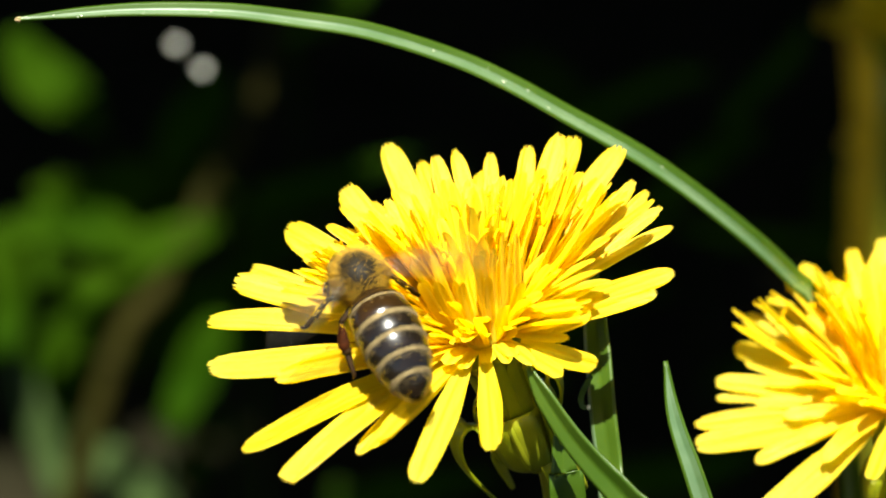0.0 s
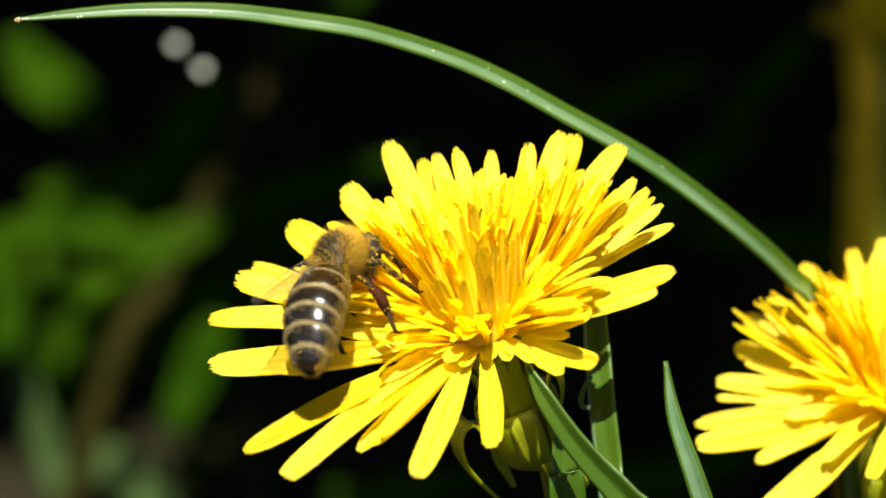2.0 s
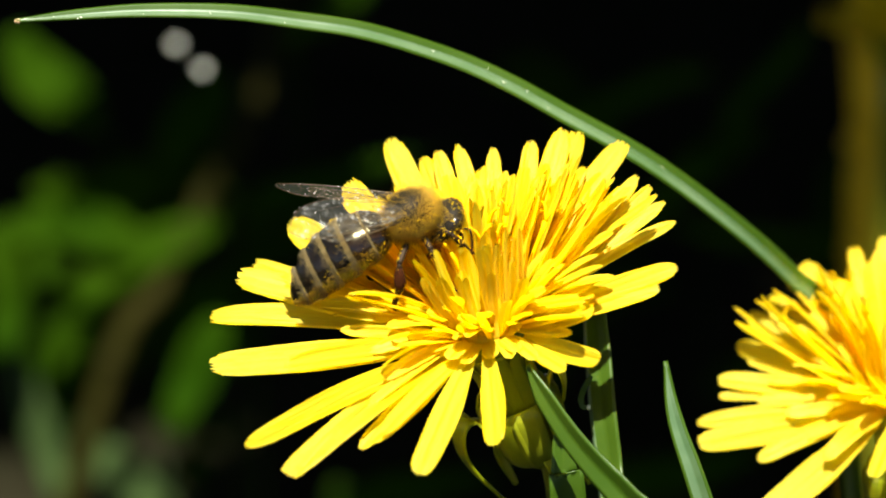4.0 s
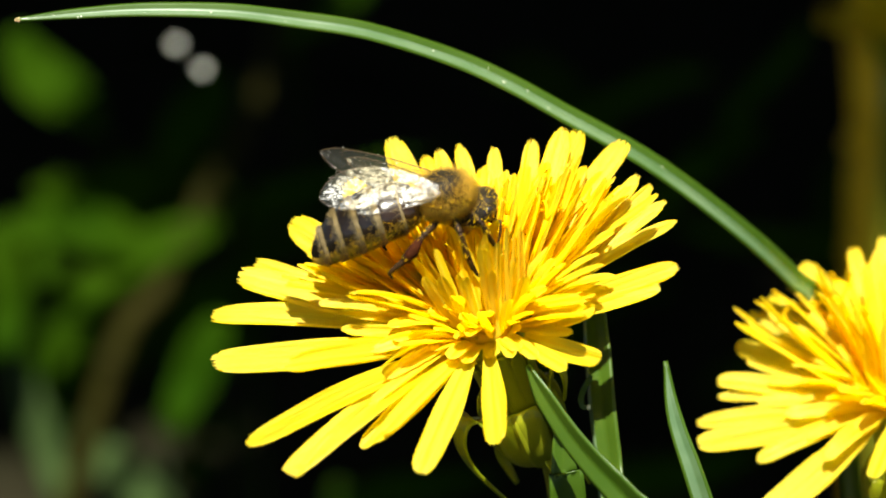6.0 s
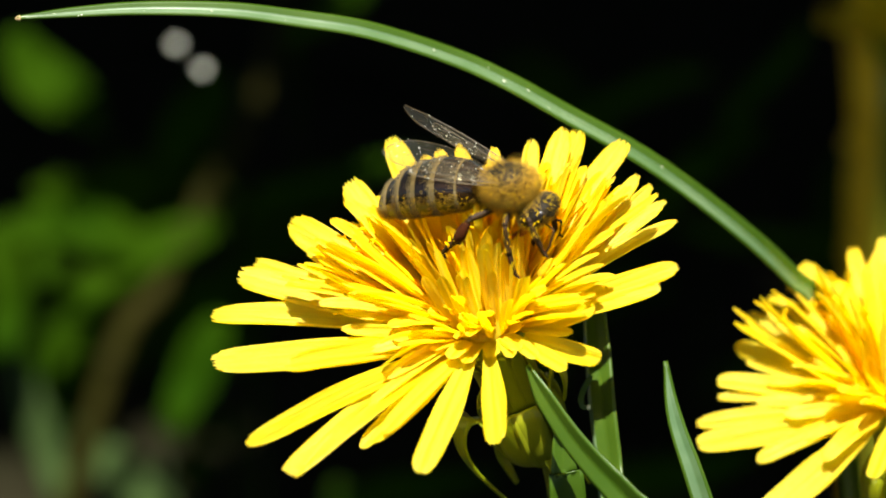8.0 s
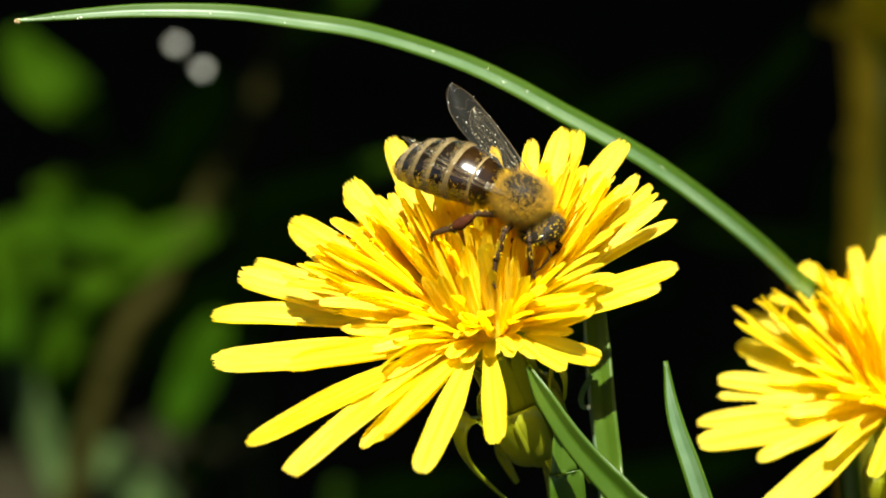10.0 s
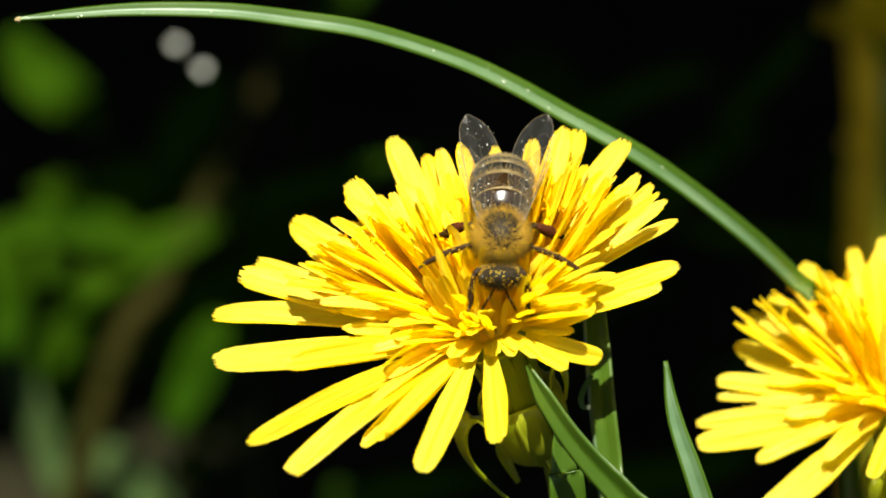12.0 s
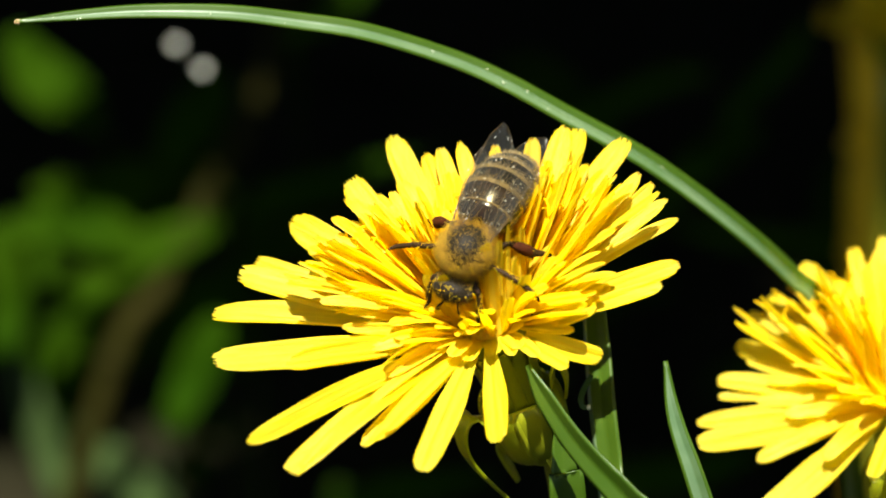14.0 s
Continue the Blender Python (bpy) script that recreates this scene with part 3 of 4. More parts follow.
weed_leaf([(-14.0, 260.0, -4.0), (-13.6, 215.0, 27.5), (-13.3, 185.0, 38.2), (-6.1, 185.0, 39.7), (1.2, 185.0, 40.9), (6.9, 185.0, 41.3)], [0.3, 0.3, 3.4, 4.6, 3.4, 1.1], (0.1, -0.65, 0.65), M_WEED_DIMMED, "dull green weed leaf with shade put into its colour")
weed_leaf([(20.9, 261.0, -4.0), (20.3, 216.0, 29.4), (19.9, 186.0, 40.9), (27.2, 186.0, 40.9), (34.3, 186.0, 42.4), (39.3, 186.0, 44.8)], [0.3, 0.3, 3.4, 5.8, 4.6, 2.3], (-0.1, -0.65, 0.65), M_WEED_DIMMED, "dull green weed leaf with shade put into its colour")
weed_leaf([(-44.8, 320.0, -4.0), (-43.6, 275.0, 24.4), (-42.7, 245.0, 33.9), (-46.6, 245.0, 39.0), (-53.0, 245.0, 37.3), (-59.6, 245.0, 29.6)], [0.3, 0.3, 4.6, 6.9, 6.9, 3.4], (0.1, -0.8, 0.5), M_WEED_DIMMED, "broad green weed leaf with half light put into its colour")
weed_leaf([(-20.2, 285.0, -4.0), (-19.6, 240.0, 66.0), (-19.2, 210.0, 91.6), (-15.6, 212.0, 94.0), (-12.0, 214.0, 96.5), (-9.1, 216.0, 98.9)], [0.3, 0.3, 2.3, 3.4, 3.4, 2.3], (0.1, -0.8, 0.5), M_WEED_DIMMED, "broad green weed leaf with half light put into its colour")
weed_leaf([(-58.1, 318.0, -4.0), (-56.4, 273.0, 43.8), (-55.3, 243.0, 60.8), (-50.7, 244.0, 58.0), (-43.6, 245.0, 60.1), (-38.1, 246.0, 62.3)], [0.3, 0.3, 3.4, 8.0, 8.0, 3.4], (0.1, -0.65, 0.65), M_WEED_DIMMED, "dull green weed leaf with shade put into its colour")
weed_leaf([(-40.6, 320.0, -4.0), (-39.5, 275.0, 24.4), (-38.7, 245.0, 33.9), (-36.2, 246.0, 40.4), (-30.6, 247.0, 45.1), (-24.2, 248.0, 47.3)], [0.3, 0.3, 3.4, 5.8, 4.6, 2.3], (0.1, -0.65, 0.65), M_WEED_DIMMED, "dull green weed leaf with shade put into its colour")
weed_leaf([(-59.5, 305.0, -4.0), (-57.8, 260.0, 21.4), (-56.7, 230.0, 29.7), (-51.8, 230.0, 35.6), (-47.1, 231.0, 39.4), (-43.2, 232.0, 42.4)], [0.3, 0.3, 3.4, 4.6, 4.6, 2.3], (0.1, -0.8, 0.5), M_WEED_DIMMED, "broad green weed leaf with half light put into its colour")
weed_leaf([(-58.5, 290.0, -4.0), (-56.8, 245.0, 45.6), (-55.7, 215.0, 63.4), (-50.5, 216.0, 64.7), (-43.9, 217.0, 62.7), (-38.8, 218.0, 58.3)], [0.3, 0.3, 3.5, 7, 7, 2.8], (0.1, -0.65, 0.65), M_WEED_DIMMED, "dull green weed leaf with shade put into its colour")
weed_leaf([(-38.3, 285.0, -4.0), (-37.2, 240.0, 27.4), (-36.5, 210.0, 38.0), (-33.4, 211.0, 44.1), (-31.1, 212.0, 49.3), (-29.6, 213.0, 53.0)], [0.3, 0.3, 3.0, 6, 6, 2.4], (0.1, -0.65, 0.65), M_WEED_DIMMED, "dull green weed leaf with shade put into its colour")
weed_leaf([(-28.4, 300.0, -4.0), (-27.5, 255.0, 43.1), (-27.0, 225.0, 59.8), (-23.9, 226.0, 63.5), (-17.1, 227.0, 64.8), (-11.0, 228.0, 64.4)], [0.3, 0.3, 2.0, 4, 4, 1.6], (0.1, -0.65, 0.65), M_WEED_DIMMED, "dull green weed leaf with shade put into its colour")
weed_leaf([(27.9, 305.0, -4.0), (27.1, 260.0, 41.8), (26.6, 230.0, 58.0), (31.9, 231.0, 65.0), (38.8, 232.0, 70.3), (43.4, 233.0, 72.4)], [0.3, 0.3, 2.5, 5, 5, 2.0], (-0.1, -0.65, 0.65), M_WEED_DIMMED, "dull green weed leaf with shade put into its colour")
weed_leaf([(17.6, 315.0, -4.0), (17.1, 270.0, 49.3), (16.8, 240.0, 68.5), (23.0, 241.0, 73.0), (30.0, 242.0, 76.0), (37.0, 243.0, 77.3)], [0.3, 0.3, 2.0, 4, 4, 1.6], (-0.1, -0.65, 0.65), M_WEED_DIMMED, "dull green weed leaf with shade put into its colour")
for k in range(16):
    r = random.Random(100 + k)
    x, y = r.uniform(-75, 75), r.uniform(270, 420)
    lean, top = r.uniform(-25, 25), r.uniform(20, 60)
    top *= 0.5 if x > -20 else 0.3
    weed_leaf([(x, y, -4), (x + lean * 0.2, y, top * 0.5), (x + lean * 0.6, y - 4, top * 0.9), (x + lean, y - 12, top)], [3, 6, 8, 1], (r.uniform(-0.5, 0.5), -0.6, 0.7), M_WEED_DIMMED,
              "green weed leaf in deep shade, its colour darkened too")


def stalk(points, radii, label, mat=M_DRY):
    pts = np.array(points, float)
    thing = new("dry_stalk")
    thing.location = Vector(pts[0]) * MM
    tagged(thing, label, "stalk")
    part("shaft", tube(pts - pts[0], radii, 10, 20, 0.1), mat, thing)
    for k in (1, 2, 3):
        c = pts[k] - pts[0]
        up = unit(pts[k + 1] - pts[k])
        part("node", tube([c - up * 1.2, c, c + up * 1.2], [radii[k] * 1.0, radii[k] * 1.25, radii[k] * 1.0], 10, 8), mat, thing, "swollen joint of the stalk")
    return thing


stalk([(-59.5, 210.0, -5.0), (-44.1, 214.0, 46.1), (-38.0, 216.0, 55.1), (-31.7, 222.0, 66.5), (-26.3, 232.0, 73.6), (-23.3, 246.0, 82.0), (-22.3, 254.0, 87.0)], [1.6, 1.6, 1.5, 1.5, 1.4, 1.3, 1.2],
      "thin dry stalk leaning among weeds, with shade put into its colour", M_DRY_DIMMED)
stalk([(57.9, 199.1, -6), (56.9, 202.1, 66.5), (56.7, 206.8, 79.6), (56.5, 211.6, 92.6), (56.4, 214.6, 100.9)], [4.8, 4.5, 4.2, 4.0, 3.8], "thick ochre dry stalk standing in shade")


def shaded_bud(x, y, z):
    thing = new("flower_bud")
    thing.location = Vector((x, y, 0)) * MM
    tagged(thing, "half-open yellow flower standing in the shade behind", "flower")
    part("stem", tube([(-1, 0, -4), (0.5, 0, z * 0.5), (0, 0, z)], [1.6, 1.5, 1.3], 8, 12), M_STEM, thing)
    r = random.Random(77)
    for k in range(26):
        ob = part("petal", petal_mesh(r.uniform(7, 9), r.uniform(1.6, 2.2), 0.05, 0.1, 0, 0, 0.3, r), M_PETAL, thing)
        ob.matrix_basis = Matrix.Translation(Vector((0, 0, z)) * MM) @ petal_pose(k * 137.5, r.uniform(5, 75), 1.0)
    for k in range(8):
        g = 2 * math.pi * k / 8
        out = np.array((math.cos(g), math.sin(g), 0))
        part("bract", blade([out * 0.8 + (0, 0, z - 3), out * 2.2 + (0, 0, z - 1.2), out * 2.4 + (0, 0, z + 2)], [1.0, 1.6, 0.5], out, -0.1, 0.2, 8, 5), M_BRACT, thing)


shaded_bud(52.6, 163.5, 106.2)


def tiny_flower(x, y, z):
    thing = new("white_flower")
    thing.location = Vector((x, y, 0)) * MM
    tagged(thing, "tiny white flower on a thin stalk", "flower", "tiny white flowers")
    part("stem", tube([(4, 70, -4), (3, 45, z * 0.55), (1, 14, z * 0.92), (0, 0, z)], [0.16, 0.16, 0.14], 6, 14), M_WEED_DIMMED, thing)
    for k in range(5):
        g = 2 * math.pi * k / 5
        d = np.array((math.cos(g), 0.2, math.sin(g)))
        part("petal", blade([(0, 0, z), d * 0.38 + (0, -0.1, z), d * 0.62 + (0, -0.13, z)], [0.25, 0.55, 0.3], (0, -1, 0.1), 0.1, 0.1, 8, 5), M_WHITE, thing)


tiny_flower(-30.6, 152.0, 109.7)
tiny_flower(-27.5, 150.0, 107.3)


# ---- added shrub, its branches out of view, to shade the ground behind ----
def shrub():
    r = random.Random(9)
    thing = new("shrub")
    thing.location = Vector((620, 620, 0)) * MM
    tagged(thing, "added leafy shrub whose overhanging branches, out of view, shade the ground", "shrub")
    part("trunk", tube([(0, 0, -20), (-10, -10, 250), (-60, -30, 520), (-120, -60, 760)], [34, 28, 22, 12], 12, 20, 0.06), M_BARK, thing)
    ends = []
    for k in range(12):
        a = math.radians(150 + 130 * k / 11 + r.uniform(-8, 8))
        reach = r.uniform(420, 640)
        st = np.array((-30, -20, r.uniform(330, 600)))
        en = st + (math.cos(a) * reach, math.sin(a) * reach, r.uniform(30, 160))
        mid = (st + en) / 2 + (0, 0, 60)
        part("limb", tube([st, mid, en], [12, 7, 3], 8, 12, 0.08), M_BARK, thing)
        ends.append((st, mid, en))
    v, f = [], []
    slope_x, slope_y = SUN_FROM.x / SUN_FROM.z, SUN_FROM.y / SUN_FROM.z
    for k in range(25000):
        x, y, z = r.uniform(-1100, 300), r.uniform(-920, 420), r.uniform(430, 760)
        # where this leaf's shade falls at the height of the flowers: the edge of the canopy, open over the weeds and the tiny white flowers
        sx, sy = x + 620 - slope_x * (z - 100), y + 620 - slope_y * (z - 100)
        if sy < 146 + 8 * math.sin(sx / 17) + 112 / (1 + math.exp(min(60, (sx + 13) / 4))):
            continue
        d2 = abs((x + 400) / 760) ** 2.5 + abs((y + 200) / 760) ** 2.5 + 0.12 * math.sin(x / 90) * math.sin(y / 70)
        if d2 > 1 or z > 790 - 240 * d2 + 40 * math.sin(x / 60 + y / 85):
            continue
        if k >= 17500:
            # the added skirt of foliage that closes the place behind
            x, y, z = r.uniform(-1500, 300), r.uniform(60, 420), r.uniform(0, 1) ** 1.3 * (520 + 140 * math.sin(k * 0.7))
            if k % 3 == 0:
                x, y = r.uniform(-1500, -1150), r.uniform(-600, 420)
            elif k % 3 == 1:
                x, y = r.uniform(-80, 400), r.uniform(-560, 420)
            x, y = x + 110 * math.sin(y / 150), y + 90 * math.sin(x / 170) - abs(x + 550) * 0.12
        c, a, b = np.array((x, y, z)), r.uniform(0, 6.28), r.uniform(-0.6, 0.6)
        d = np.array((math.cos(a), math.sin(a), b)) * r.uniform(30, 52)
        s = np.array((-math.sin(a), math.cos(a), r.uniform(-0.4, 0.4))) * r.uniform(12, 20)
        k0 = len(v)
        v += [c, c + d * 0.5 + s, c + d, c + d * 0.5 - s, c + d * 0.5 + (0, 0, -3)]
        f += [(k0, k0 + 1, k0 + 4), (k0 + 1, k0 + 2, k0 + 4), (k0 + 2, k0 + 3, k0 + 4), (k0 + 3, k0, k0 + 4)]
    part("leaves", (v, f), M_SHADE_LEAF, thing)


shrub()

# ---- honeybee ----
M_CHITIN = plain("bee_chitin", [(0.3, (0.003, 0.002, 0.0012)), (0.6, (0.005, 0.0035, 0.002)), (0.95, (0.011, 0.006, 0.003))], 900, rough=0.24, spec=0.5, bump=0.5, depth=0.00004)
M_AMBER = plain("bee_amber", [(0.3, (0.006, 0.003, 0.001)), (0.9, (0.022, 0.010, 0.0022))], 900, rough=0.22, spec=0.55, bump=0.5, depth=0.00004)
M_BAND = plain("bee_band_hair", [(0.3, (0.11, 0.08, 0.034)), (0.9, (0.23, 0.17, 0.078))], 2500, rough=0.7, spec=0.2, bump=0.6, depth=0.00004)
M_FUR = plain("bee_fur", [(0.3, (0.34, 0.19, 0.018)), (0.9, (0.64, 0.40, 0.045))], 900, rough=0.6, spec=0.25, bump=0, through_light=0.5)
M_FUR_DARK = plain("bee_back_fur", [(0.3, (0.022, 0.013, 0.003)), (0.9, (0.07, 0.043, 0.010))], 900, rough=0.5, spec=0.3, bump=0, through_light=0.3)
M_SKIN = plain("bee_dark_skin", [(0.3, (0.004, 0.003, 0.0014)), (0.9, (0.012, 0.008, 0.003))], 1500, rough=0.62, spec=0.14, bump=0.5, depth=0.00005)
M_LEG = plain("bee_leg", [(0.3, (0.006, 0.003, 0.001)), (0.9, (0.028, 0.012, 0.0022))], 1800, rough=0.6, spec=0.18, bump=0.5, depth=0.00003)
M_TONGUE = plain("bee_tongue", [(0.3, (0.10, 0.018, 0.004)), (0.9, (0.22, 0.05, 0.010))], 1500, rough=0.35, spec=0.5, bump=0.3, depth=0.00003)
M_POLLEN = plain("pollen_orange", [(0.3, (0.012, 0.0035, 0.0008)), (0.9, (0.045, 0.010, 0.0015))], 2500, rough=0.8, spec=0.1, bump=0.8, depth=0.00006)
M_EYE = plain("bee_eye", [(0.3, (0.008, 0.006, 0.005)), (0.9, (0.02, 0.014, 0.01))], 4000, rough=0.22, spec=0.6, bump=0.2, depth=0.00001)


def wing_material():
    """Clear membrane with a wavy, sun-catching gloss."""
    m, n, l, p = material("wing_membrane")
    t, g, mix = n.new("ShaderNodeBsdfTransparent"), n.new("ShaderNodeBsdfAnisotropic"), n.new("ShaderNodeMixShader")
    t.inputs["Color"].default_value = (0.86, 0.82, 0.70, 1)
    g.inputs["Color"].default_value = (1.0, 0.98, 0.95, 1)
    g.inputs["Roughness"].default_value = 0.27
    nz = noise_on(n, l, 1500, detail=4)
    bump_on(n, l, nz.outputs["Fac"], g, 0.9, 0.00018)
    mix.inputs["Fac"].default_value = 0.025
    haze, veil = n.new("ShaderNodeBsdfDiffuse"), n.new("ShaderNodeMixShader")
    haze.inputs["Color"].default_value = (0.62, 0.60, 0.52, 1)
    veil.inputs["Fac"].default_value = 0.014
    l.new(t.outputs[0], mix.inputs[1])
    l.new(g.outputs[0], mix.inputs[2])
    l.new(mix.outputs[0], veil.inputs[1])
    l.new(haze.outputs[0], veil.inputs[2])
    l.new(veil.outputs[0], n["Material Output"].inputs["Surface"])
    return m


M_WING = wing_material()
M_VEIN = plain("wing_vein", [(0.3, (0.03, 0.02, 0.008)), (0.9, (0.08, 0.05, 0.02))], 900, rough=0.4, spec=0.4, bump=0)


def hairs(points, normals, length, sweep, r, thick=0.035):
    """Fine three-sided hairs rooted on a skin."""
    v, f = [], []
    for p, n in zip(points, normals):
        p, n = np.array(p), unit(np.array(n) + np.array(sweep) + np.array([r.gauss(0, 0.28) for _ in range(3)]))
        s = unit(np.cross(n, (0.3, 0.5, 0.81)))
        q = np.cross(n, s)
        k = len(v)
        tip = p + n * length * r.uniform(0.6, 1.15)
        for a in (0, 2.094, 4.189):
            v.append(p + thick * (math.cos(a) * s + math.sin(a) * q))
        v.append(tip)
        f += [(k, k + 1, k + 3), (k + 1, k + 2, k + 3), (k + 2, k, k + 3)]
    return v, f


def skin_points(c, rad, count, r, keep=lambda d: True):
    pts, nors = [], []
    while len(pts) < count:
        d = unit(np.array([r.gauss(0, 1) for _ in range(3)]))
        if keep(d):
            pts.append(np.array(c) + d * np.array(rad) * 0.97)
            nors.append(unit(d / np.array(rad)))
    return pts, nors


ABD_S = [0, 0.06, 0.16, 0.30, 0.46, 0.62, 0.76, 0.88, 0.96, 1.0]
ABD_R = [0.7, 1.75, 2.36, 2.62, 2.68, 2.56, 2.22, 1.66, 1.0, 0.28]


def abdomen_ring(s, swell=1.0):
    """Centre and radius of the abdomen at a share s of its length; it droops towards the tip."""
    return np.array((-9.4 * s, 0, 0.35 * math.sin(math.pi * s) - 1.7 * s * s)), 0.93 * float(np.interp(s, ABD_S, ABD_R)) * swell


def abdomen_segment(s0, s1, r, hair, bands=3):
    """One overlapping plate: a hairy pale front band, then glossy dark plate with a flared hind edge."""
    n, sides, v, f, idx = 9, 28, [], [], []
    for i in range(n):
        u = i / (n - 1)
        s = s0 + (s1 - s0) * u
        c, rad = abdomen_ring(min(s, 1.0), 1.0 + 0.035 * u if i < n - 1 else 0.985)
        for j in range(sides):
            g = 2 * math.pi * j / sides
            v.append(c + np.array((0, rad * math.cos(g), 0.86 * rad * math.sin(g))))
    for i in range(n - 1):
        for j in range(sides):
            a, b = i * sides + j, i * sides + (j + 1) % sides
            f.append((a, b, b + sides, a + sides))
            idx.append(1 if i < bands else 0)
    pts, nors = [], []
    for k in range(hair):
        s, g = s0 + (s1 - s0) * abs(r.gauss(0, 0.20)), r.uniform(0, 2 * math.pi)
        c, rad = abdomen_ring(s, 1.0)
        d = np.array((0, math.cos(g), math.sin(g)))
        pts.append(c + d * np.array((1, rad, 0.86 * rad)))
        nors.append(d)
    for k in range(500):
        s, g = s0 + (s1 - s0) * r.random(), r.uniform(math.pi * 0.95, math.pi * 2.05)
        c, rad = abdomen_ring(min(s, 0.98), 1.0)
        d = np.array((0, math.cos(g), math.sin(g)))
        pts.append(c + d * np.array((1, rad, 0.86 * rad)))
        nors.append(d)
    dust = []
    for k in range(130):
        q, g = s0 + (s1 - s0) * r.random(), r.uniform(0, 2 * math.pi) if k < 18 else r.uniform(math.pi * 0.85, math.pi * 2.15)
        c, rad = abdomen_ring(min(q, 0.97), 1.03)
        dust.append(ellipsoid(c + np.array((0, rad * math.cos(g), 0.86 * rad * math.sin(g))), [r.uniform(0.012, 0.034)] * 3, 5, 3))
    dv, df = merge(*dust)
    hv, hf = hairs(pts, nors, 0.34, (-1.6, 0, 0), r, 0.02)
    k = len(v)
    v = [tuple(p) for p in v] + [tuple(p) for p in hv]
    f += [tuple(i + k for i in q) for q in hf]
    idx += [1] * (3 * hair) + [3] * (len(hf) - 3 * hair)
    k = len(v)
    v += dv
    f += [tuple(i + k for i in q) for q in df]
    idx += [2] * len(df)
    return (v, f), idx


def wing_mesh(length, width, hind=False):
    """Outline of a bee's wing along +x with a slightly rippled membrane."""
    nu, nv, rows = 18, 9, []
    for i in range(nu):
        t = i / (nu - 1)
        lead = 0.10 * math.sin(math.pi * t)
        w = width * (0.10 + 0.90 * math.sin(math.pi * min(1, (t + 0.02) / 1.25)) ** 0.9)
        if t > 0.8:
            w *= math.sqrt(max(0.02, 1 - ((t - 0.8) / 0.2) ** 2))
        row = []
        for j in range(nv):
            q = j / (nv - 1)
            z = 0.07 * math.sin(9 * q + 5 * t) * t + 0.12 * math.sin(3.2 * t) * (q - 0.4)
            full = width * (0.10 + 0.90 * math.sin(math.pi * min(1, (t + 0.02) / 1.25)) ** 0.9)
            row.append((t * length, lead * width - 0.42 * (full - w) - q * w, z))
        rows.append(row)
    flat = [p for row in rows for p in row]
    quads = [(i * nv + j, (i + 1) * nv + j, (i + 1) * nv + j + 1, i * nv + j + 1) for i in range(nu - 1) for j in range(nv - 1)]
    return (flat, quads), rows


def wing_veins(rows):
    g, nu, nv = np.array(rows), len(rows), len(rows[0])
    out = [tube([g[i][0] for i in range(0, nu, 3)] + [g[nu - 1][2]], [0.045, 0.035, 0.02], 5, 20)]
    out.append(tube([g[i][nv - 1] for i in range(0, nu, 2)] + [g[nu - 1][nv - 3]], [0.016, 0.018, 0.022], 5, 24))
    for j in (2, 4, 6):
        out.append(tube([g[i][min(j, nv - 1)] for i in range(0, nu - 3, 3)], [0.018, 0.014, 0.01], 5, 16))
    for i in (6, 10, 13):
        out.append(tube([g[i][0], g[i + 1][2], g[i][4], g[i + 1][6]], [0.010, 0.009, 0.008], 5, 10))
    return merge(*out)


def limb_piece(a, b, ra, rb, r, hair=36):
    a, b = np.array(a, float), np.array(b, float)
    d = b - a
    base = tube([a, a + d * 0.3, a + d * 0.7, b], [ra * 0.8, ra, (ra + rb) / 2, rb], 8, 9)
    pts, nors = [], []
    for k in range(hair):
        u, g = r.uniform(0.05, 0.95), r.uniform(0, 6.28)
        n = unit(np.cross(d, (math.cos(g), math.sin(g), 0.3)))
        pts.append(a + d * u + n * (ra + (rb - ra) * u) * 0.8)
        nors.append(n)
    fluff = hairs(pts, nors, 0.3, unit(d) * 0.7, r, 0.013)
    dust = [ellipsoid(pts[k] + nors[k] * 0.06, [r.uniform(0.03, 0.06)] * 3, 5, 3) for k in range(0, hair, 2)]
    dv = merge(*dust)
    return merge(base, fluff, dv), [0] * len(base[1]) + [1] * len(fluff[1]) + [2] * len(dv[1])


def limb(name, made, parent, label=""):
    data, idx = made
    return part(name, data, [M_LEG, M_FUR, M_STYLE], parent, label, idx)


